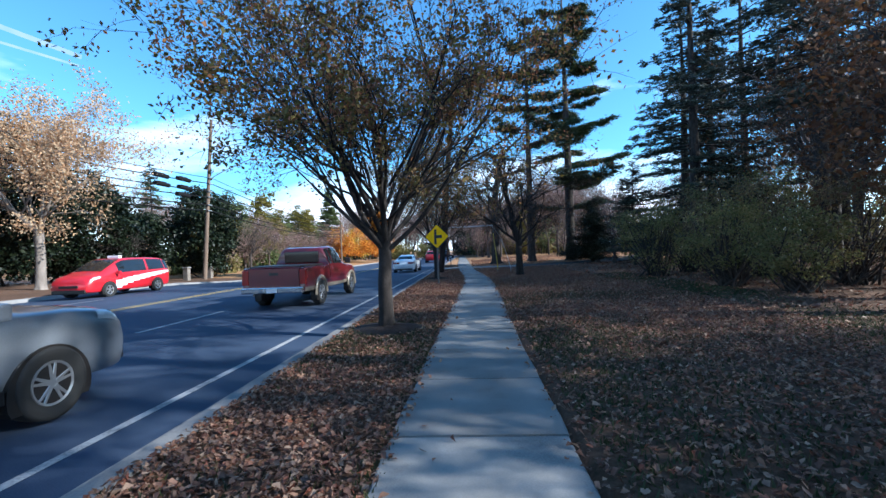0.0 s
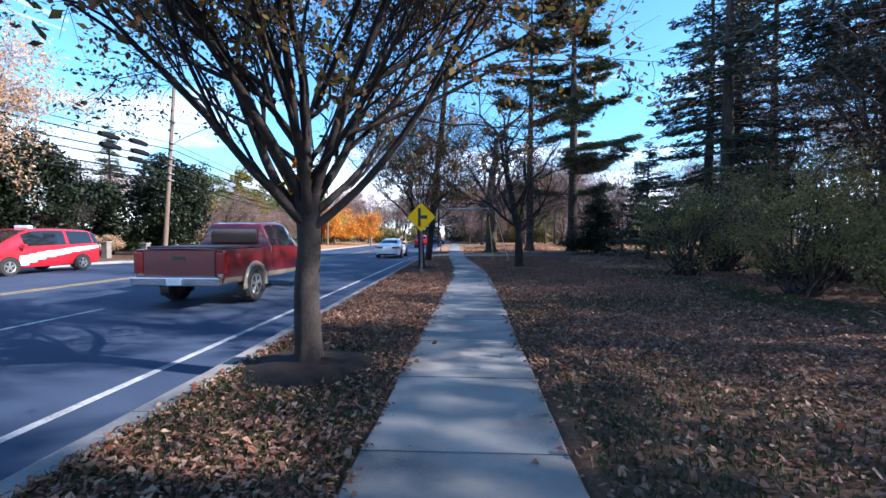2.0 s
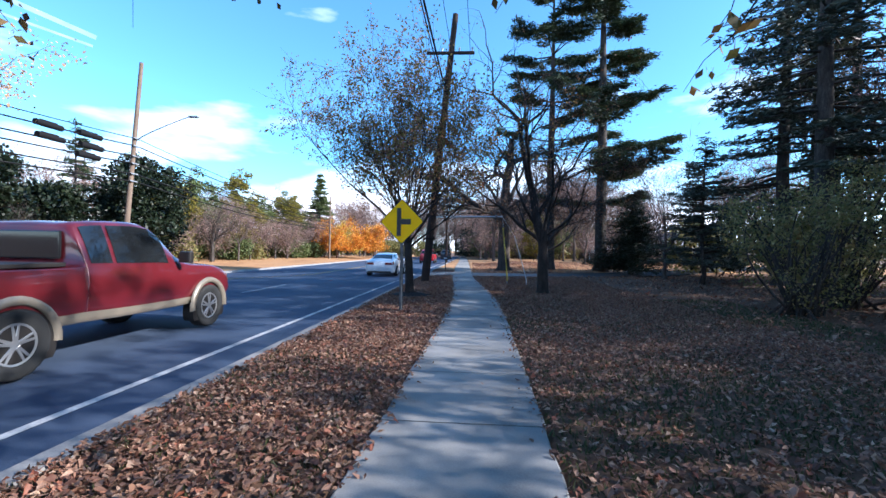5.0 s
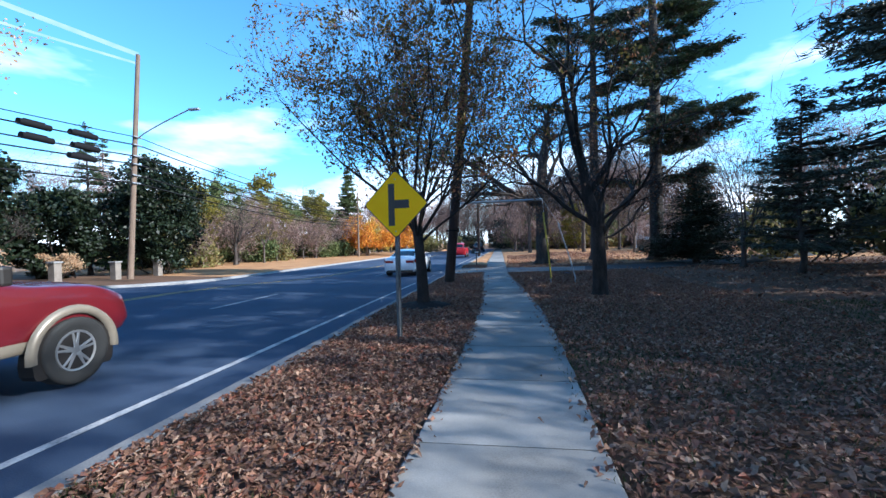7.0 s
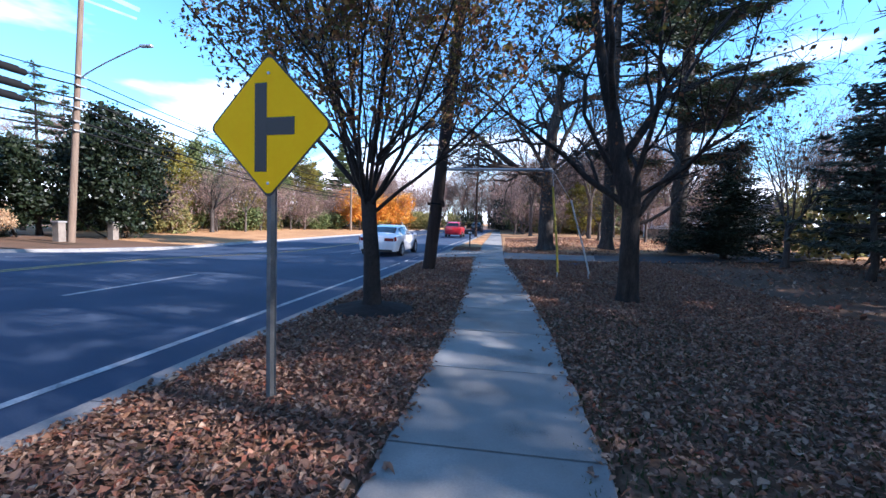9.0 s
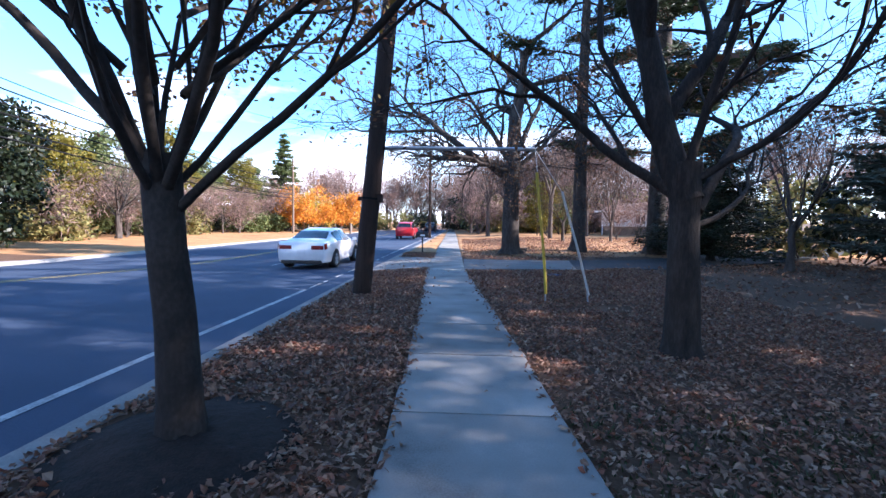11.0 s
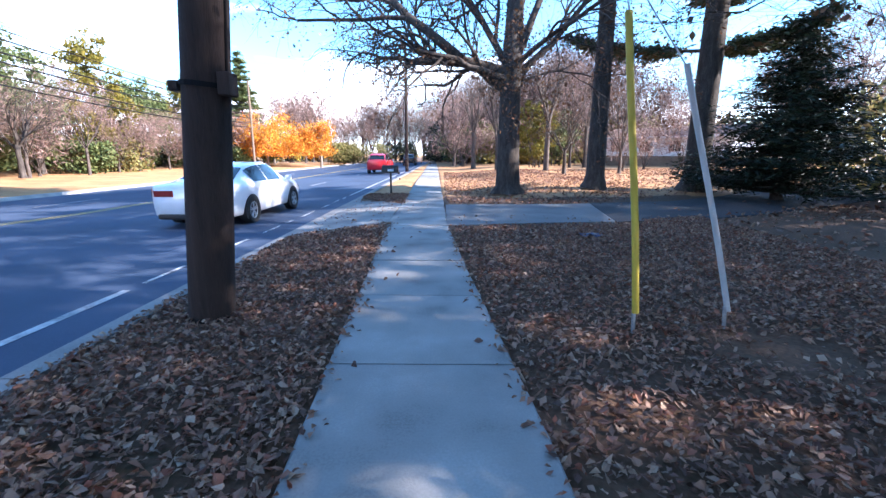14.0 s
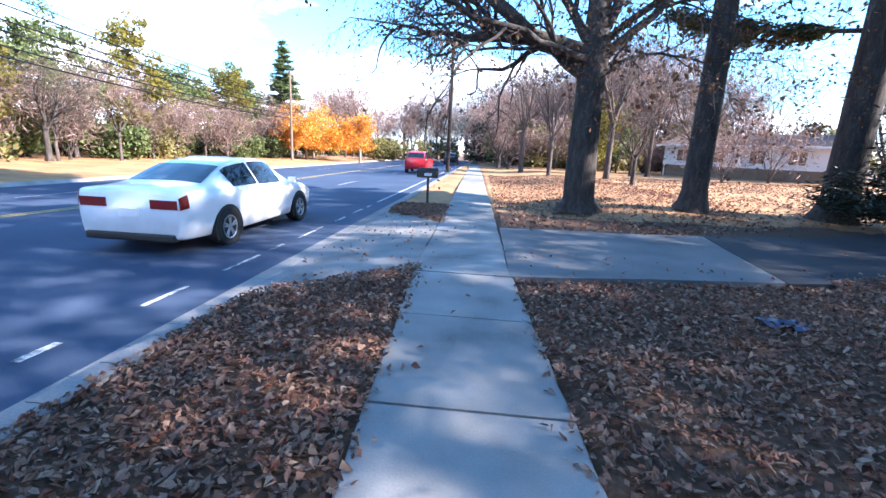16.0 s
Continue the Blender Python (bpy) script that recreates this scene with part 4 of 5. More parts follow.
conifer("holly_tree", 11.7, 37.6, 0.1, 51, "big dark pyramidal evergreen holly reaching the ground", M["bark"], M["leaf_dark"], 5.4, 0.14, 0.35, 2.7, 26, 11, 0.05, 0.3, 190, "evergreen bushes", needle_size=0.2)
conifer("cedar_tree", 12.5, 29.8, 0.02, 61, "slim dark evergreen cedar on a bare stem", M["bark"], M["needle_dark"], 7.6, 0.11, 1.0, 2.3, 18, 7, 0.1, 0.12, 170, gaps=0.1, up=0.1, needle_size=0.24)
conifer("spruce_tree", 14.2, 24.5, 0.05, 62, "tall dark spruce with drooping boughs", M["bark"], M["needle_dark"], 21, 0.36, 5.0, 4.2, 21, 6, 0.24, 0.13, 330, "spruces", gaps=0.2)
conifer("spruce_tree", 18.5, 30.5, 0.1, 63, "tall dark spruce behind other trees", M["bark"], M["needle_dark"], 19, 0.34, 2.5, 4.4, 20, 6, 0.22, 0.15, 280, "spruces", gaps=0.12)
conifer("spruce_tree", 15.5, 17.0, 0.1, 64, "dark spruce among shrubs", M["bark"], M["needle_dark"], 18, 0.33, 7.0, 4.4, 17, 6, 0.2, 0.15, 300, "spruces", gaps=0.12)
FAN = [(4, 0.7, 0.4, 0.05, 0.08), (4, 0.68, 0.5, 0.03, 0.1), (4, 0.62, 0.55, 0.0, 0.14), (3, 0.6, 0.6, 0, 0.16), (0, 0, 0, 0, 0.18)]
for i, (a, q, h, r_) in enumerate(((16.5, 10.5, 4.0, 0.24), (12.4, 34.0, 1.6, 0.11), (12.4, 52.5, 1.8, 0.11), (17.5, 19.5, 4.5, 0.22), (14.0, 13.6, 3.0, 0.16), (5.0, 59.0, 3.0, 0.15), (8.8, 58.0, 4.0, 0.2), (3.6, 66.0, 3.5, 0.2))):
    tree("bare_tree", a, q, 0.1, 260 + i, "tall leafless grey-brown tree with upswept branches", "tree", M["bark_wood"], M["leaf_brown"], h, r_, 6, FAN, 3.3, 0.36, 900, 0.09, "bare woodland trees", share=0.4)
conifer("spruce_tree", 20.5, 22.5, 0.1, 66, "dark shade-casting spruce deep in the woods", M["bark"], M["needle_dark"], 19, 0.33, 4.0, 4.6, 17, 6, 0.2, 0.15, 200, "spruces", gaps=0.2)
conifer("spruce_tree", 16.0, 29.3, 0.1, 67, "dark spruce at the edge of the lawn", M["bark"], M["needle_dark"], 19, 0.33, 4.0, 4.6, 19, 6, 0.2, 0.15, 260, "spruces", gaps=0.18)
SP = conifer("spruce_tree", 30, 24, 0.1, 68, "dark shade-casting spruce deep in the woods", M["bark"], M["needle_dark"], 19, 0.33, 4.0, 4.6, 16, 6, 0.2, 0.18, 110, "spruces", gaps=0.15, needle_size=0.6)
# Unseen copies beside and behind the start, added to shade the near road.
for (a, q, t_, s) in ((14, -6, 40, 1.0), (19, -12, 150, 1.1), (11, -18, 220, 1.0), (15, -26, 10, 1.1)):
    copy_thing(SP, pose(a, q, 0.1, 0, 0, t_))
# High-crowned pines, mostly out of view, added to cast dappled shade leftwards.
TP = conifer("pine_tree", 25, 13.5, 0.1, 69, "tall dark pine added to shade the road", M["bark"], M["needle_dark"], 25, 0.36, 9.5, 5.0, 10, 6, 0.08, 0.3, 170, "pines", gaps=0.45, needle_size=0.45, outer=0.4, taper=2.4)
for (a, q, t_, s) in ((25, 17.5, 200, 1.05), (22.5, 20.5, 260, 1.0), (27, 23, 150, 1.1), (25.5, 28, 320, 1.05), (22.5, 33, 20, 1.0), (21, -9, 70, 1.1), (26, -1.5, 110, 1.05), (17.2, 5.6, 30, 0.95), (18.3, 1.2, 75, 1.0), (19, -4.0, 190, 0.95)):
    copy_thing(TP, pose(a, q, 0.1, 0, 0, t_)).scale = (s, s, s)
DENSE = [(4, 0.72, 0.55, 0.04, 0.1), (4, 0.7, 0.6, 0.0, 0.14), (4, 0.66, 0.65, -0.02, 0.16), (3, 0.6, 0.7, -0.03, 0.2), (0, 0, 0, -0.05, 0.2)]
tree("beech_tree", 13.2, 8.4, 0, 71, "big tree keeping dark reddish-brown leaves", "tree", M["bark"], M["leaf_brown"], 2.6, 0.3, 8, DENSE, 3.0, 0.75, 13000, 0.15, spread_leaf=0.22, share=0.25)
tree("beech_tree", 21.5, 16.0, 0.1, 74, "big tree keeping dark reddish-brown leaves", "tree", M["bark"], M["leaf_brown"], 3.2, 0.32, 8, DENSE, 3.9, 0.7, 12000, 0.17, spread_leaf=0.25, share=0.3)
# The next two stand out of view and are added to shade the verge.
tree("beech_tree", 15.5, -1.0, 0, 72, "unseen brown-leaved tree added to cast shade", "tree", M["bark"], M["leaf_brown"], 2.6, 0.3, 7, DENSE, 3.4, 0.7, 5000, 0.2, spread_leaf=0.26, share=0.25)
tree("beech_tree", 11.5, -9.0, 0, 73, "unseen brown-leaved tree added to cast shade", "tree", M["bark"], M["leaf_brown"], 2.6, 0.3, 7, DENSE, 3.2, 0.7, 5000, 0.2, spread_leaf=0.26, share=0.25)
for i, (a, b, rr, h) in enumerate(((9.2, 18.8, 1.9, 3.6), (10.8, 15.6, 2.0, 4.2), (9.4, 13.2, 1.5, 3.0), (11.8, 20.6, 2.0, 4.4), (12.6, 12.4, 1.9, 3.8), (9.8, 10.6, 1.3, 2.4), (13.2, 16.8, 2.0, 4.6))):
    shrub("thicket_shrub", a, b, land_z(a, b), 80 + i, "tangled olive-leaved shrub with thin brown stems" if i % 3 != 1 else "tangled tan-leaved shrub with thin brown stems", M["leaf_shrub"] if i % 3 != 1 else M["leaf_tan_shrub"], rr, rr, h, 70, 90, 0.085, 44, "thicket shrubs", low=0.12, clump_r=0.3)

# ---- woods on the right and at the end of the road ----
WOOD = [(3, 0.72, 0.42, 0.06, 0.1), (4, 0.66, 0.55, 0.02, 0.14), (3, 0.62, 0.6, 0.0, 0.16), (0, 0, 0, 0, 0.2)]
woods = []
for i in range(4):
    w = tree("woodland_tree", 40, 150 + 8 * i, 0, 100 + i, "leafless grey-brown woodland tree with reddish twig haze", "tree", M["bark_wood"], M["twig_red"], 1.6 + 0.9 * i, 0.2, 6, WOOD, 4.4, 0.42, 2400, 0.8, "woodland trees", spread_leaf=0.4, leaf_aspect=0.06)
    woods.append(w)
rw = random.Random(9)
spots = []
for k in range(64):
    spots.append((rw.uniform(-34, 26), rw.uniform(104, 140)))
for k in range(20):
    spots.append((rw.uniform(14, 50), rw.uniform(58, 104)))
for k in range(16):
    spots.append((-20 + 1.4 * k + rw.uniform(-0.6, 0.6), rw.uniform(129, 138)))
# right-hand woods, carried on unseen behind the start to filter the sun
for k in range(13):
    spots.append((rw.uniform(21, 45), rw.uniform(-30, 50)))
for k in range(34):
    spots.append((rw.uniform(2.5, 30), rw.uniform(80, 104)))
for (a, b) in spots:
    if 14 < a and 35 < b < 58 or -20 < a < 1 and b < 128 or (15 < a < 33 and 56 < b < 80):
        continue
    s = rw.uniform(0.75, 1.25) if b > 104 else rw.uniform(0.65, 1.1) if b > 50 else rw.uniform(1.0, 1.5)
    c = copy_thing(rw.choice(woods), pose(a, b, land_z(a, min(b, 60)) if a > -19 else -0.3, 0, 0, rw.uniform(0, 360)))
    c.scale = (s, s, s * rw.uniform(0.95, 1.25))
for (a, b, sd, h) in ((2.0, 76, 4, 0.85), (13, 66, 2, 0.65)):
    c = copy_thing(woods[sd % 4], pose(a, b, 0.25, 0, 0, 40 * sd))
    c.scale = (h, h, h)
rk = random.Random(21)
shr = shrub("hedge_shrub", 60, 170, 0, 120, "dense olive undergrowth at the edge of the woods", M["leaf_shrub"], 3.2, 2.4, 3.4, 44, 46, 0.36, 10, "edge shrubs", low=0.05)
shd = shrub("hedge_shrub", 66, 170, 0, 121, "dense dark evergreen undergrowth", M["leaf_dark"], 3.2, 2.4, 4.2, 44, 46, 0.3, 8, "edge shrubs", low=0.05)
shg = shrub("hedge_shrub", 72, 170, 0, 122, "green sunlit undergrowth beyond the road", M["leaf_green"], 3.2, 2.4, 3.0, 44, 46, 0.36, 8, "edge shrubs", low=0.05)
brush = []
for i in range(2):
    o = tree("bare_brush", 78 + 6 * i, 170, 0, 130 + i, "tangle of bare reddish-brown brush under trees", "shrub", M["bark_wood"], M["twig_red"], 0.5, 0.07, 7, WOOD, 1.7, 0.6, 1500, 0.5, "bare brush", spread_leaf=0.35, leaf_aspect=0.07)
    brush.append(o)
for k in range(50):
    cc = copy_thing(rk.choice(brush), pose(rk.uniform(2, 40), rk.uniform(70, 104) if k % 2 else rk.uniform(96, 112), 0.15, 0, 0, rk.uniform(0, 360)))
    q = rk.uniform(0.8, 1.7)
    cc.scale = (q, q, q)
for (a_, q_, s_) in ((17.5, 60, 1.1), (14.5, 57, 0.9), (21, 60.5, 1.3)):
    copy_thing(brush[0], pose(a_, q_, 0.3, 0, 0, 60 * a_)).scale = (s_, s_, s_)
for k in range(6):
    cc = copy_thing(rk.choice(brush), pose(rk.uniform(-33, -27), 50 + 9 * k + rk.uniform(-3, 3), -0.4, 0, 0, rk.uniform(0, 360)))
    q = rk.uniform(1.2, 2.0)
    cc.scale = (q, q, q)
for k in range(40):
    copy_thing(rk.choice((shr, shr, shd)), pose(rk.uniform(-34, 30), rk.uniform(104, 116) if k % 2 else rk.uniform(127, 131), -0.2, 0, 0, rk.uniform(0, 360)))
for k in range(26):
    copy_thing(rk.choice((shr, shd)), pose(rk.uniform(17, 34), rk.uniform(-8, 44), 0.2, 0, 0, rk.uniform(0, 360)))
for k in range(44):
    cc = copy_thing(rk.choice((shr, shr, shd, shg)), pose(rk.uniform(3, 42), rk.uniform(82, 104), 0.2, 0, 0, rk.uniform(0, 360)))
    q = rk.uniform(1.0, 1.8)
    cc.scale = (q, q, q)
for i, (a, q, m_) in enumerate(((9.5, 66, "leaf_gold"), (13.5, 74, "leaf_green"), (5.5, 84, "leaf_green"), (18, 86, "leaf_gold"))):
    shrub("evergreen_tree", a, q, 0.2, 240 + i, "rounded sunlit green and gold evergreen", M[m_], 2.2, 2.2, 6.5, 46, 110, 0.26, 6, "roadside evergreens", "tree", 0.12)
for k in range(30):
    copy_thing(rk.choice((shr, shg, shg, shd)), pose(rk.uniform(-44, -30), 46 + 1.9 * k, -0.5, 0, 0, rk.uniform(0, 360)))

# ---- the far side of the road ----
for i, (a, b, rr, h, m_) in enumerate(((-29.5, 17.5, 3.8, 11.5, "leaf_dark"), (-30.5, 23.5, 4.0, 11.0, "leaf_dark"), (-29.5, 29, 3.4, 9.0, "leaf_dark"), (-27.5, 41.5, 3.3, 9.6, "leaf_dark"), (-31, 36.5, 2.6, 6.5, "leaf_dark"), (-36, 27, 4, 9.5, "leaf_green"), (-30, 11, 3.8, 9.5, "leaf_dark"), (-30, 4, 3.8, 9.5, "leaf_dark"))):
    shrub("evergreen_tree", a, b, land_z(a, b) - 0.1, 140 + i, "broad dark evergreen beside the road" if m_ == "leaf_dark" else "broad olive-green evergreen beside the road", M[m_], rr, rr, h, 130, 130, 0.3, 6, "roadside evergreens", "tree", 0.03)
for i, (a, b, h) in enumerate(((-32, 40, 12), (-35.5, 34, 11.5), (-38, 47, 13), (-42, 60, 11), (-40, 66, 12))):
    conifer("fir_tree", a, b, -0.2, 160 + i, "pointed dark green fir beyond the road", M["bark"], M["leaf_green"] if i > 2 else M["needle"], h, 0.16, 0.8, 2.3, 18, 7, 0.15, 0.14, 70, "firs", needle_size=0.4)
for i, (a, b, h) in enumerate(((-29, 54, 1.0), (-33, 60, 1.1), (-28, 30.5, 0.9), (-36, 72, 1.1))):
    tree("bare_tree", a, b, -0.2, 170 + i, "bare grey tree beside the road", "tree", M["bark"], M["leaf_pale"], 2.2 * h, 0.17, 6, DENSE[:4] + [DENSE[-1]], 2.3 * h, 0.65, 120, 0.1, "bare roadside trees")
tree("tan_leaved_tree", -24.2, 21.0, 0.0, 181, "tall tree with pale tan autumn leaves", "tree", M["bark_pale"], M["leaf_pale"], 3.5, 0.24, 6, DENSE, 3.8, 0.5, 30000, 0.15, spread_leaf=0.3)
for i, (a, b, m_, lab, n_, ln, sz) in enumerate(((-26.0, 90, "leaf_orange", "bright orange maple on the far verge", 9000, 2.7, 0.3), (-19.3, 95, "leaf_orange", "small orange maple on the far verge", 8000, 2.6, 0.3), (-28.5, 99, "leaf_yellow", "yellow autumn tree behind the maples", 8000, 3.1, 0.32))):
    tree("autumn_maple", a, b, -0.9, 190 + i, lab, "tree", M["bark_pale"], M[m_], 2.4, 0.19, 9, DENSE[1:], ln, 0.75, n_, sz, "autumn maples", spread_leaf=0.34, floor=2.3, share=0.6, jitter_tilt=0.35)
conifer("fir_tree", -31.5, 95, -0.4, 195, "tall green fir behind the maples", M["bark"], M["leaf_green"], 17.5, 0.25, 1.5, 4.0, 26, 9, 0.12, 0.25, 260, "firs", needle_size=0.6)
for i in range(9):
    a, b = -33 - 1.5 * (i % 3), 52 + 5.0 * i
    shrub("evergreen_tree", a, b, -0.5, 200 + i, "rounded sunlit green and gold evergreen", M["leaf_green" if i % 3 else "leaf_gold"], 3.0, 3.0, 9.5 + (i % 4) * 1.2, 60, 110, 0.32, 6, "roadside evergreens", "tree", 0.05)

for k in range(22):
    c = copy_thing(woods[k % 4], pose(-37 - 6 * rk.random(), 34 + 3.2 * k + rk.uniform(-1, 1), -0.5, 0, 0, rk.uniform(0, 360)))
    q = rk.uniform(0.7, 1.0)
    c.scale = (q, q, q)
for k in range(12):
    c = copy_thing(woods[(k + 1) % 4], pose(-29.5 - 2 * rk.random(), 52 + 4.2 * k + rk.uniform(-1, 1), -0.6, 0, 0, rk.uniform(0, 360)))
    q = rk.uniform(0.42, 0.62)
    c.scale = (q, q, q)

upole = thing("utility_pole", -23.16, 34.7, 0.0, "tall grey-brown wooden utility pole with a street lamp arm", "utility pole")
T = Tubes()
hs = np.linspace(-0.3, 13.9, 8)
T.add(np.stack((0.075 * hs, 0 * hs, hs), 1), np.linspace(0.19, 0.12, 8), 14)
under(new("pole", T.mesh("pole", M["pole_grey"])), upole)
T = Tubes()
s = np.linspace(0, 1, 8)
T.add(np.stack((0.64 + 4.0 * s, 0 * s, 8.5 + 1.75 * s ** 0.8), 1), np.full(8, 0.04), 8)
arm = under(new("lamp_arm", T.mesh("lamp_arm", M["steel"])), upole)
part("lamp_head", bm_box(4.5, 5.2, -0.12, 0.12, 10.13, 10.27, 0.05), M["steel"], arm, "grey cobra street lamp head")
for zz in (8.7, 8.2, 7.5, 7.0, 6.3, 5.8):
    part("bracket", bm_box(0.075 * zz + 0.05, 0.075 * zz + 0.25, -0.3, 0.3, zz - 0.04, zz + 0.04, 0.01), M["steel"], upole)
    wire((-22.95 + 0.075 * zz, 34.7, zz), (-24.4, 2, zz - 0.1), 0.35 + 0.05 * (zz - 6), 0.045 if zz < 8.5 else 0.03)
    wire((-22.95 + 0.075 * zz, 34.7, zz), (-25.5, 84, zz - 0.8), 0.7, 0.045 if zz < 8.5 else 0.03)
for (yy_, zz) in ((31.4, 8.18), (31.5, 7.5), (29.0, 8.1), (29.1, 7.45), (31.3, 6.9)):
    sp = thing("cable_splice", -22.4 - (34.7 - yy_) * 0.061, yy_, zz, "black splice case hung on overhead cables", "splice case", "splice cases")
    part("case", bm_cyl((0, -0.75, -0.12), (0, 0.75, -0.12), 0.17, sides=14), M["cable"], sp)
    part("hanger", bm_box(-0.02, 0.02, -0.5, 0.5, 0.02, 0.1), M["cable"], sp)
far_pole = thing("utility_pole", -25.5, 84, -0.5, "distant grey wooden utility pole", "utility pole")
part("pole", bm_cyl((0, 0, -0.2), (0, 0, 11.5), 0.18, 0.12), M["pole_grey"], far_pole)
far_pole2 = thing("utility_pole", -24.4, 2, 0.0, "wooden utility pole carrying cables", "utility pole")
part("pole", bm_cyl((0, 0, -0.2), (0, 0, 12), 0.18, 0.12), M["pole_grey"], far_pole2)
near_pole = thing("utility_pole", -2.9, 66, -0.1, "distant brown utility pole", "utility pole")
part("pole", bm_cyl((0, 0, -0.2), (0, 0, 11.5), 0.17, 0.12), M["pole"], near_pole)
shrub("orange_bush", -27.0, 33.6, 0, 220, "small round tan-orange bush", M["leaf_pale"], 1.1, 1.1, 1.7, 24, 90, 0.1, 8)
for (a, b) in ((-26, 32.4), (-26, 36.4), (-26, 40)):
    gp = thing("gate_post", a, b, land_z(a, b), "short grey wooden gate post with a cap", "post", "gate posts")
    part("shaft", bm_box(-0.22, 0.22, -0.22, 0.22, -0.2, 1.15, 0.01), M["wood"], gp)
    part("cap", bm_box(-0.28, 0.28, -0.28, 0.28, 1.152, 1.25, 0.02), M["concrete_dark"], gp)

# ---- the house ----
house = thing("house", 22.0, 67, 0.35, "low white-sided ranch house with tan brick base and brown roof", "house", rz=-52)
LH = 6.5
base = part("brick_base", bm_box(-LH, LH, 0, 8, -0.5, 1.1), M["brick"], house)
wall_ = part("siding_wall", bm_box(-LH + 0.02, LH - 0.02, 0.02, 7.98, 1.1, 3.0), M["siding"], house)
for k in range(10):
    part("siding_board", bm_box(-LH, LH, -0.012, 0.018, 1.12 + 0.188 * k, 1.12 + 0.188 * k + 0.17), M["siding"], wall_)
bm = bmesh.new()
ov = 0.6
A = [bm.verts.new(p) for p in ((-LH - ov, -ov, 2.95), (-LH - ov, 4, 4.1), (-LH - ov, 8 + ov, 2.95))]
B = [bm.verts.new(p) for p in ((LH + ov, -ov, 2.95), (LH + ov, 4, 4.1), (LH + ov, 8 + ov, 2.95))]
bm.faces.new(A), bm.faces.new(B[::-1])
for i in range(3):
    j = (i + 1) % 3
    bm.faces.new((A[i], B[i], B[j], A[j]))
bmesh.ops.recalc_face_normals(bm, faces=bm.faces[:])
part("roof", bm, M["shingle"], house)
part("fascia", bm_box(-LH - ov, LH + ov, -ov - 0.03, -ov + 0.0, 2.8, 2.98), M["trim"], house)
for xw in (-4.6, -1.4, 1.6, 4.4):
    w_ = part("window", bm_box(xw - 0.62, xw + 0.62, -0.05, -0.014, 1.45, 2.6), M["trim"], house, "white framed window")
    for k in (-1, 1):
        part("pane", bm_box(xw + k * 0.29 - 0.26, xw + k * 0.29 + 0.26, -0.056, -0.051, 1.52, 2.53), M["window"], w_)
part("downpipe", bm_cyl((-6.3, -0.06, 0), (-6.3, -0.06, 2.9), 0.05), M["trim"], house)

tp = thing("plastic_scrap", 3.45, 31.4, land_z(3.45, 31.4) + 0.03, "crumpled dark blue plastic scrap lying in leaves", "litter")
bm = bmesh.new()
bmesh.ops.create_grid(bm, x_segments=7, y_segments=5, size=0.22)
for v in bm.verts:
    v.co.z = 0.05 * noise.noise(v.co * 9) + 0.02
    v.co.y *= 0.6
part("sheet", bm, M["tarp"], tp)

# ---- vapour trails, high and far ----
vap = bpy.data.materials.new("vapour_trail")
vap.use_nodes = True
vn, vl = vap.node_tree.nodes, vap.node_tree.links
# The trails' sunlit white is an emission of their own.
em, tr, ms = vn.new("ShaderNodeEmission"), vn.new("ShaderNodeBsdfTransparent"), vn.new("ShaderNodeMixShader")
em.inputs["Color"].default_value, em.inputs["Strength"].default_value = (0.8, 0.9, 1.0, 1), 0.5
vt, vo = vn.new("ShaderNodeTexCoord"), vn.new("ShaderNodeTexNoise")
vo.inputs["Scale"].default_value = 0.02
vl.new(vt.outputs["Object"], vo.inputs["Vector"]), vl.new(vo.outputs["Fac"], ms.inputs["Fac"])
vl.new(tr.outputs["BSDF"], ms.inputs[1]), vl.new(em.outputs["Emission"], ms.inputs[2])
vl.new(ms.outputs["Shader"], vn["Material Output"].inputs["Surface"])
for (p, q, w) in [((-1269, 539, 600), (-965, 1032, 526), 5.5), ((-1293, 547, 540), (-975, 1033, 505), 3.0)]:
    p, q = np.array(p), np.array(q)
    s_ = np.linspace(0, 1, 12)[:, None]
    mid = p + (q - p) * s_
    side_ = unit(np.cross(q - p, mid[5]))
    V = np.concatenate((mid - side_ * w, mid + side_ * w))
    F = [(i, i + 1, 13 + i, 12 + i) for i in range(11)]
    tagged(new("vapour_trail", mesh_np("vapour_trail", V, F, vap)), "thin white vapour trail across blue sky", "sky", kind="structure")

# ---- vehicles ----
def spline(t, ys):
    """Smooth interpolation through rows ys at the fractional index t."""
    n = len(ys)
    i = min(max(int(t), 0), n - 2)
    f = t - i
    p0, p1, p2, p3 = ys[max(i - 1, 0)], ys[i], ys[i + 1], ys[min(i + 2, n - 1)]
    m1, m2 = (p2 - p0) * 0.35, (p3 - p1) * 0.35
    return p1 + (p2 - p1) * (f * f * (3 - 2 * f)) + m1 * (f - 2 * f * f + f ** 3) + m2 * (f ** 3 - f * f)


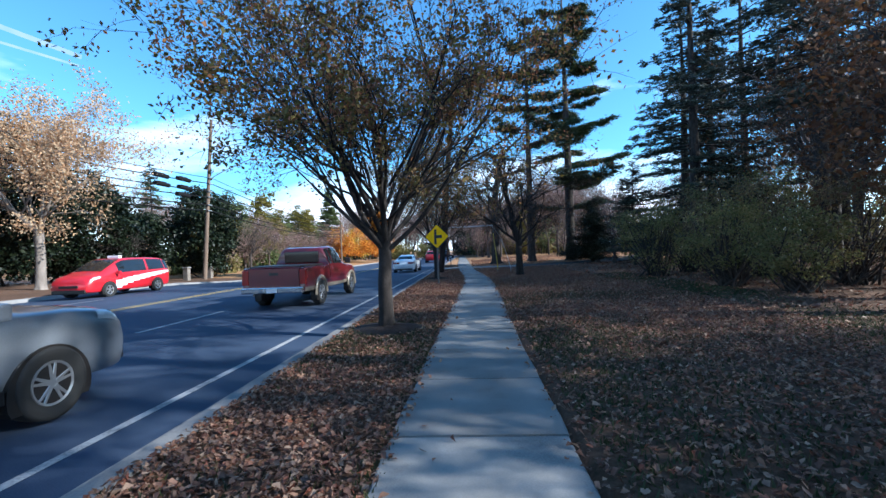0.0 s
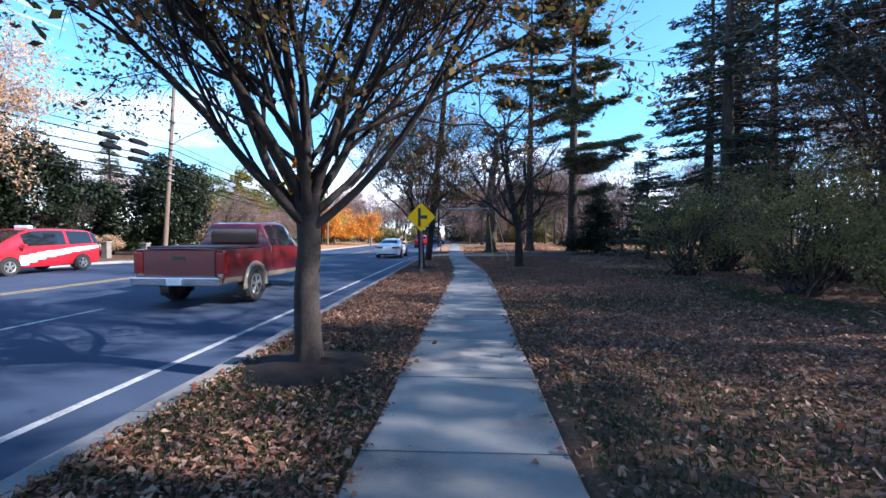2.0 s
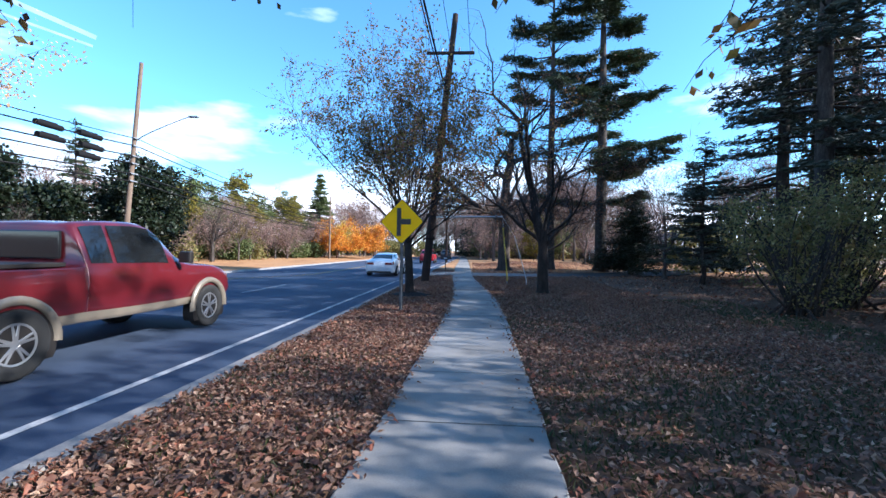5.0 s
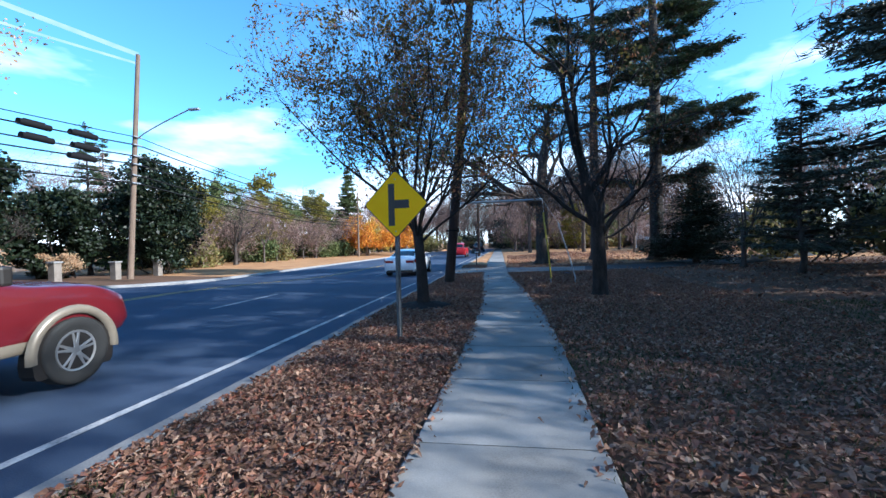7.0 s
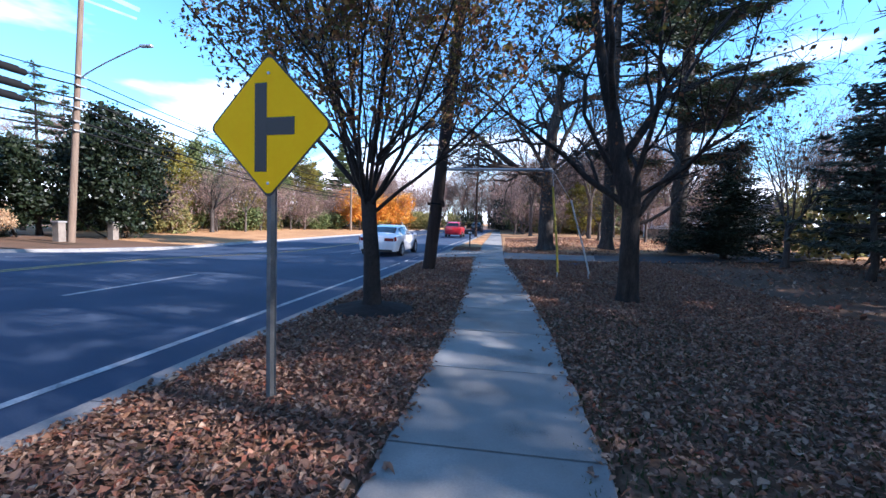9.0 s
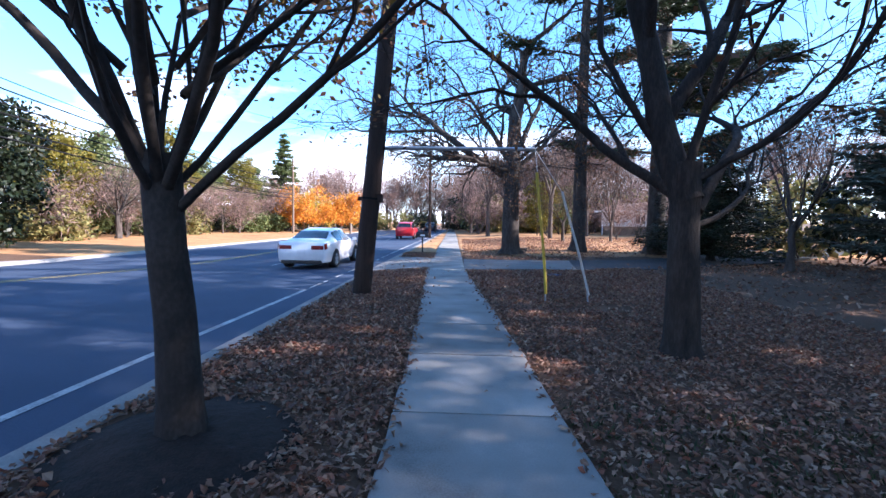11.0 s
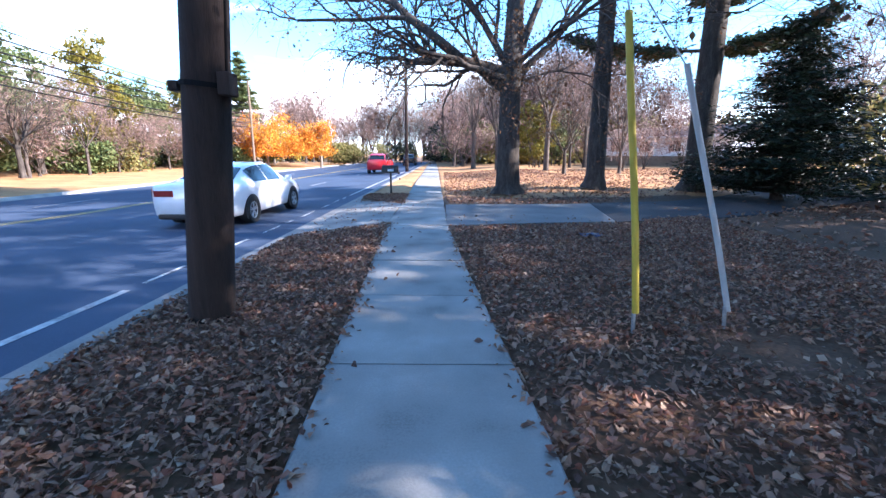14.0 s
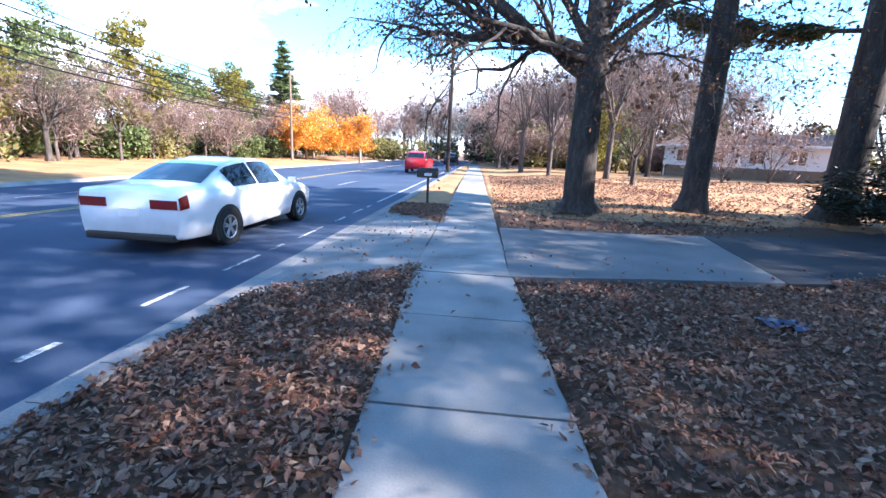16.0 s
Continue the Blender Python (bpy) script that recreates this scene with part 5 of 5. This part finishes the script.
class Shell:
    """A car body lofted over stations of (y, sill z, belt z, roof z, belt half-width, roof half-width)."""

    def __init__(self, stations):
        S = []
        for y, zs, zb, zr, wb, wr in stations:
            S.append([(0, y, zs), (wb * 0.8, y, zs), (wb * 0.95, y, zs + 0.06), (wb * 1.0, y, zs + (zb - zs) * 0.55), (wb * 0.965, y, zb), (wr, y, zr - 0.03), (wr * 0.6, y, zr), (0, y, zr + 0.012)])
        self.S = np.array(S, float)

    def at(self, u, v):
        col = [spline(v, row) for row in self.S]
        return spline(u, np.array(col))

    def body(self, du=4):
        n, m = len(self.S), self.S.shape[1]
        us = np.linspace(0, n - 1, (n - 1) * du + 1)
        vs = [0, 1, 1.5, 2, 2.5, 3, 3.5, 4, 4.25, 4.6, 5, 5.4, 6, 7]
        G = np.array([[self.at(u, v) for v in vs] for u in us])
        full = np.concatenate((G[:, ::-1] * (-1, 1, 1), G[:, 1:]), 1)
        k = full.shape[1]
        V = full.reshape(-1, 3)
        F = [(i * k + j, i * k + j + 1, (i + 1) * k + j + 1, (i + 1) * k + j) for i in range(len(us) - 1) for j in range(k - 1)]
        bm = bmesh.new()
        vv = [bm.verts.new(p) for p in V]
        for f in F:
            bm.faces.new([vv[i] for i in f])
        bm.faces.new([vv[j] for j in range(k)][::-1])
        bm.faces.new([vv[(len(us) - 1) * k + j] for j in range(k)])
        bmesh.ops.remove_doubles(bm, verts=bm.verts[:], dist=0.0005)
        bmesh.ops.recalc_face_normals(bm, faces=bm.faces[:])
        return bm

    def patch(self, u0, u1, v0, v1, side, off=0.008, n=5):
        """A panel that follows the body, a little proud of it. side: -1, 1, or 0 for one over both."""
        bm = bmesh.new()
        us, vs = np.linspace(u0, u1, n), np.linspace(v0, v1, n)
        if side:
            P = [[self.at(u, v) * (side, 1, 1) for v in vs] for u in us]
        else:
            P = [[self.at(u, v) * (-1, 1, 1) for v in vs] + [self.at(u, v) for v in vs[::-1]] for u in us]
        P = np.array(P)
        c = np.array((0, self.S[:, 0, 1].mean(), 0.75))
        du, dv = np.gradient(P, axis=0), np.gradient(P, axis=1)
        N = np.cross(du, dv)
        N /= np.linalg.norm(N, axis=2)[..., None] + 1e-9
        N *= np.sign(np.sum(N * (P - c), 2))[..., None]
        Q = P + N * off
        vv = [[bm.verts.new(p) for p in row] for row in Q]
        for i in range(len(vv) - 1):
            for j in range(len(vv[0]) - 1):
                bm.faces.new((vv[i][j], vv[i][j + 1], vv[i + 1][j + 1], vv[i + 1][j]))
        bmesh.ops.recalc_face_normals(bm, faces=bm.faces[:])
        return bm


def wheel(parent, x, y, r, side, spokes=5):
    bm = bmesh.new()
    prof = [(0.0, 0.6), (0.02, 0.72), (0.03, 0.9), (0.02, 0.985), (-0.03, 1.0), (-0.17, 1.0), (-0.21, 0.97), (-0.22, 0.6)]
    n = 30
    rings = [[bm.verts.new((x + side * a, y + r * b * math.cos(2 * math.pi * k / n), r + r * b * math.sin(2 * math.pi * k / n))) for k in range(n)] for a, b in prof]
    for a, b in zip(rings[:-1], rings[1:]):
        for k in range(n):
            bm.faces.new((a[k], a[(k + 1) % n], b[(k + 1) % n], b[k]))
    bmesh.ops.recalc_face_normals(bm, faces=bm.faces[:])
    w = part("wheel", bm, M["rubber"], parent, "black tyre on an alloy rim", True)
    bm = bm_cyl((x - side * 0.09, y, r), (x - side * 0.03, y, r), r * 0.6, sides=24)
    part("wheel_well", bm, M["black"], w)
    bm = bmesh.new()
    for a, b, c in ((0.6, 0.56, 0.012), (0.16, 0.0, 0.0)):
        pass
    ringp = [(0.0, 0.615), (0.014, 0.6), (0.006, 0.545), (-0.03, 0.53)]
    rr = [[bm.verts.new((x + side * a, y + r * b * math.cos(2 * math.pi * k / n), r + r * b * math.sin(2 * math.pi * k / n))) for k in range(n)] for a, b in ringp]
    for a, b in zip(rr[:-1], rr[1:]):
        for k in range(n):
            bm.faces.new((a[k], a[(k + 1) % n], b[(k + 1) % n], b[k]))
    for k in range(spokes):
        a = 2 * math.pi * (k + 0.25) / spokes
        for d in (-0.16, 0.16):
            p = Vector((x - side * 0.012, y + r * 0.1 * math.cos(a + d), r + r * 0.1 * math.sin(a + d)))
            q = Vector((x - side * 0.012, y + r * 0.56 * math.cos(a + d), r + r * 0.56 * math.sin(a + d)))
            bm_cyl(p, q, 0.028, 0.022, 6, bm)
    bm_cyl((x - side * 0.03, y, r), (x + side * 0.008, y, r), r * 0.15, sides=12, bm=bm)
    bmesh.ops.recalc_face_normals(bm, faces=bm.faces[:])
    part("rim", bm, M["rim"], w, "spoked alloy rim")


def arch(parent, x, y, r, side):
    bm = bmesh.new()
    n = 28
    c = [bm.verts.new((x + side * 0.012, y + r * math.cos(a), max(0.16, 0.32 + r * math.sin(a)))) for a in np.linspace(0, 2 * math.pi, n, endpoint=False)]
    bm.faces.new(c)
    ext = bmesh.ops.extrude_face_region(bm, geom=bm.faces[:])
    for v in (g for g in ext["geom"] if isinstance(g, bmesh.types.BMVert)):
        v.co.x -= side * 0.2
    bmesh.ops.recalc_face_normals(bm, faces=bm.faces[:])
    part("wheel_arch", bm, M["black"], parent)


def car(name, x, y, z, rz, label, paint, stations, wheels, r, glass, extra=None, category="car"):
    ob = thing(name, x, y, z, label, category, rz=rz)
    sh = Shell(stations)
    body = part("body", sh.body(), paint, ob, smooth=True)
    for (u0, u1, v0, v1, side, nm) in glass:
        part(nm, sh.patch(u0, u1, v0, v1, side), M["glass"], ob)
    for (wy, hw) in wheels:
        for side in (-1, 1):
            arch(ob, side * (hw + 0.012), wy, r * 1.2, side)
            wheel(ob, side * (hw + 0.022), wy, r, side)
    if extra:
        extra(ob, sh)
    return ob


SEDAN = [(0.0, 0.3, 0.9, 0.96, 0.8, 0.66), (0.12, 0.26, 0.97, 1.03, 0.88, 0.7), (0.7, 0.24, 0.98, 1.08, 0.92, 0.68), (1.5, 0.22, 0.97, 1.37, 0.935, 0.58), (2.3, 0.22, 0.95, 1.46, 0.935, 0.6), (2.95, 0.22, 0.94, 1.43, 0.935, 0.58), (3.75, 0.22, 0.93, 1.02, 0.93, 0.68), (4.35, 0.24, 0.84, 0.91, 0.91, 0.66), (4.8, 0.26, 0.68, 0.76, 0.84, 0.6), (4.93, 0.32, 0.58, 0.64, 0.74, 0.5)]
SEDAN_GLASS = [(2.12, 2.88, 5.15, 6.98, 0, "rear_window"), (5.1, 5.88, 5.15, 6.98, 0, "windscreen")] + [g for sd in (-1, 1) for g in ((2.75, 3.75, 4.12, 4.9, sd, "side_window"), (3.82, 5.2, 4.12, 4.9, sd, "side_window"))]


def sedan_bits(ob, sh):
    for sd in (-1, 1):
        part("tail_lamp", sh.patch(0.25, 1.02, 3.35, 3.95, sd, 0.012), M["tail"], ob, "red tail lamp")
        part("tail_lamp", bm_box(min(sd * 0.35, sd * 0.78), max(sd * 0.35, sd * 0.78), -0.012, 0.02, 0.74, 0.88, 0.008), M["tail"], ob, "red tail lamp")
        part("head_lamp", sh.patch(7.4, 8.3, 3.5, 4.1, sd, 0.012), M["head"], ob)
        part("mirror", bm_box(min(sd * 0.93, sd * 1.1), max(sd * 0.93, sd * 1.1), 3.35, 3.47, 0.95, 1.08, 0.03), ob.children[0].data.materials[0], ob)
    part("number_plate", bm_box(-0.16, 0.16, -0.02, 0.0, 0.6, 0.73), M["plate"], ob)
    part("bumper", bm_box(-0.72, 0.72, -0.05, 0.1, 0.24, 0.36, 0.03), M["black"], ob, "black lower bumper")


road_at = lambda x, y: road_z(x, y) + 0.004
car("sedan", -5.0, 32.9, road_at(-5.0, 35), 0, "white four-door sedan driving away in the near lane", M["car_white"], SEDAN, ((1.05, 0.92), (3.95, 0.92)), 0.34, SEDAN_GLASS, sedan_bits)

SUV = [(0.0, 0.4, 1.05, 1.2, 0.85, 0.7), (0.1, 0.34, 1.1, 1.45, 0.93, 0.68), (0.5, 0.32, 1.12, 1.72, 0.96, 0.66), (1.5, 0.3, 1.1, 1.78, 0.965, 0.68), (2.7, 0.3, 1.08, 1.75, 0.965, 0.66), (3.45, 0.3, 1.08, 1.2, 0.96, 0.72), (4.1, 0.3, 1.05, 1.14, 0.955, 0.74), (4.55, 0.3, 0.98, 1.08, 0.94, 0.72), (4.74, 0.3, 0.86, 0.98, 0.9, 0.68), (4.8, 0.32, 0.76, 0.86, 0.86, 0.64)]
SUV_GLASS = [(0.5, 1.6, 4.25, 4.9, -1, "side_window"), (0.5, 1.6, 4.25, 4.9, 1, "side_window")] + [g for sd in (-1, 1) for g in ((1.7, 2.85, 4.2, 4.92, sd, "side_window"), (2.95, 4.4, 4.2, 4.92, sd, "side_window"))] + [(4.1, 4.85, 5.15, 6.98, 0, "windscreen"), (0.3, 1.6, 5.2, 6.98, 0, "rear_window")]


def suv_bits(ob, sh):
    for sd in (-1, 1):
        part("tail_lamp", sh.patch(0.3, 1.0, 3.3, 4.2, sd, 0.012), M["tail"], ob, "red tail lamp")
        part("head_lamp", sh.patch(6.5, 7.4, 3.7, 4.3, sd, 0.012), M["head"], ob)
        part("mirror", bm_box(min(sd * 0.96, sd * 1.15), max(sd * 0.96, sd * 1.15), 3.1, 3.24, 1.1, 1.26, 0.03), M["car_silver"], ob)
        part("sill", bm_box(min(sd * 0.86, sd * 0.975), max(sd * 0.86, sd * 0.975), 1.3, 3.3, 0.3, 0.44, 0.02), M["black"], ob)
    part("bumper", bm_box(-0.8, 0.8, 4.68, 4.88, 0.36, 0.55, 0.04), M["black"], ob, "black lower bumper")


car("suv", -4.95, -1.75, road_at(-4.9, 1), 0, "silver sport utility car passing on the road", M["car_silver"], SUV, ((0.95, 0.955), (3.75, 0.955)), 0.375, SUV_GLASS, suv_bits)
car("suv", -4.7, 92, road_at(-4.7, 92), 0, "distant dark sport utility car on the road", M["car_dark"], SUV, ((0.95, 0.955), (3.75, 0.955)), 0.375, SUV_GLASS, suv_bits)

car("hatchback", -5.2, 62, road_at(-5.2, 64), 0, "distant red hatchback driving away on the road", M["car_red"], SUV, ((0.95, 0.955), (3.75, 0.955)), 0.345, SUV_GLASS, suv_bits)

VAN = [(0.0, 0.34, 1.0, 1.3, 0.85, 0.7), (0.1, 0.3, 1.08, 1.6, 0.95, 0.7), (0.5, 0.28, 1.1, 1.74, 0.98, 0.7), (1.8, 0.26, 1.06, 1.78, 0.985, 0.72), (3.1, 0.26, 1.03, 1.73, 0.985, 0.7), (4.25, 0.26, 1.0, 1.18, 0.98, 0.74), (4.8, 0.26, 0.9, 1.03, 0.95, 0.7), (5.02, 0.28, 0.74, 0.88, 0.88, 0.64), (5.1, 0.3, 0.62, 0.72, 0.82, 0.58)]
VAN_GLASS = [g for sd in (-1, 1) for g in ((0.7, 1.75, 4.15, 4.9, sd, "side_window"), (1.85, 2.8, 4.15, 4.9, sd, "side_window"), (2.9, 4.3, 4.15, 4.9, sd, "side_window"))] + [(4.05, 4.92, 5.12, 6.98, 0, "windscreen"), (0.3, 1.4, 5.2, 6.98, 0, "rear_window")]


def van_bits(ob, sh):
    for sd in (-1, 1):
        band = bmesh.new()
        for k in range(14):
            f = k / 13
            one = sh.patch(0.5 + 3.7 * f, 0.5 + 3.7 * (f + 1 / 13), 3.72 - 1.5 * f ** 2.2, 3.95 - 0.75 * f ** 3 + 0.05 * f, sd, 0.006, 3)
            me_ = bpy.data.meshes.new("band")
            one.to_mesh(me_)
            one.free()
            band.from_mesh(me_)
            bpy.data.meshes.remove(me_)
        bmesh.ops.remove_doubles(band, verts=band.verts[:], dist=0.035)
        part("livery_band", band, M["plate"], ob, "silver-white livery band")
        part("head_lamp", sh.patch(5.4, 6.6, 3.7, 4.2, sd, 0.012), M["head"], ob)
        part("mirror", bm_box(min(sd * 0.98, sd * 1.18), max(sd * 0.98, sd * 1.18), 3.55, 3.68, 1.02, 1.18, 0.03), M["car_red"], ob)
    part("grille", bm_box(-0.45, 0.45, 5.06, 5.13, 0.5, 0.62, 0.02), M["black"], ob)
    part("bumper", bm_box(-0.78, 0.78, 5.0, 5.14, 0.24, 0.42, 0.04), M["black"], ob)
    part("roof_lamp", bm_box(-0.3, 0.3, 2.5, 2.7, 1.785, 1.92, 0.03), M["plate"], ob, "white taxi roof lamp")


car("minivan", -17.2, 20.7, road_at(-17.2, 18.5), 180, "bright red taxi minivan with a silver-white livery band", M["car_red"], VAN, ((1.0, 0.97), (4.05, 0.965)), 0.345, VAN_GLASS, van_bits)

PICKUP = [(0.0, 0.55, 1.2, 1.24, 0.93, 0.86), (0.06, 0.5, 1.22, 1.26, 0.97, 0.9), (1.1, 0.48, 1.22, 1.26, 0.985, 0.9), (2.12, 0.48, 1.22, 1.27, 0.985, 0.9), (2.2, 0.48, 1.22, 1.8, 0.985, 0.7), (2.9, 0.46, 1.2, 1.88, 0.985, 0.72), (3.55, 0.46, 1.19, 1.84, 0.985, 0.7), (4.25, 0.46, 1.18, 1.28, 0.98, 0.8), (5.1, 0.48, 1.12, 1.2, 0.97, 0.8), (5.5, 0.5, 0.98, 1.06, 0.94, 0.76), (5.6, 0.55, 0.8, 0.86, 0.9, 0.7)]
PICKUP_GLASS = [g for sd in (-1, 1) for g in ((4.15, 4.6, 4.15, 4.92, sd, "side_window"), (4.68, 6.3, 4.15, 4.92, sd, "side_window"))] + [(6.1, 6.88, 5.15, 6.98, 0, "windscreen")]


def pickup_bits(ob, sh):
    part("rear_window", bm_box(-0.6, 0.6, 2.12, 2.165, 1.34, 1.72, 0.02), M["glass"], ob, "pale reflecting rear window")
    part("bed_liner", bm_box(-0.78, 0.78, 0.1, 2.05, 1.245, 1.3, 0.01), M["black"], ob, "black bed liner")
    part("tailgate", bm_box(-0.76, 0.76, -0.03, 0.02, 0.66, 1.22, 0.012), M["car_maroon"], ob)
    part("tailgate_handle", bm_box(-0.14, 0.14, -0.04, -0.031, 1.02, 1.1), M["black"], ob)
    part("bumper", bm_box(-0.92, 0.92, -0.2, -0.035, 0.5, 0.68, 0.03), M["chrome"], ob, "chrome rear bumper")
    part("number_plate", bm_box(-0.16, 0.16, -0.215, -0.203, 0.52, 0.65), M["plate"], ob)
    for sd in (-1, 1):
        part("tail_lamp", bm_box(min(sd * 0.775, sd * 0.97), max(sd * 0.775, sd * 0.97), -0.035, 0.1, 0.74, 1.18, 0.02), M["tail"], ob, "red tail lamp")
        part("lower_trim", sh.patch(0.3, 8.6, 1.6, 2.35, sd, 0.006, 14), M["car_beige"], ob, "tan lower body trim")
        part("mirror", bm_box(min(sd * 0.99, sd * 1.2), max(sd * 0.99, sd * 1.2), 3.9, 4.02, 1.25, 1.45, 0.03), M["black"], ob)
        for wy in (1.25, 4.8):
            bm = bmesh.new()
            n = 16
            a = [[bm.verts.new((sd * xx, wy + rr * math.cos(t_), 0.4 + rr * math.sin(t_))) for t_ in np.linspace(-0.1, math.pi + 0.1, n)] for xx, rr in ((0.99, 0.44), (1.03, 0.46), (1.03, 0.53), (0.98, 0.55))]
            for p_, q_ in zip(a[:-1], a[1:]):
                for k in range(n - 1):
                    bm.faces.new((p_[k], p_[k + 1], q_[k + 1], q_[k]))
            bmesh.ops.recalc_face_normals(bm, faces=bm.faces[:])
            part("wheel_flare", bm, M["car_beige"], ob, "tan wheel arch flare", True)


car("pickup_truck", -5.42, 10.2, road_at(-5.4, 13), 0, "dark red pickup truck with tan trim driving away", M["car_maroon"], PICKUP, ((1.25, 0.975), (4.8, 0.97)), 0.4, PICKUP_GLASS, pickup_bits, "truck")
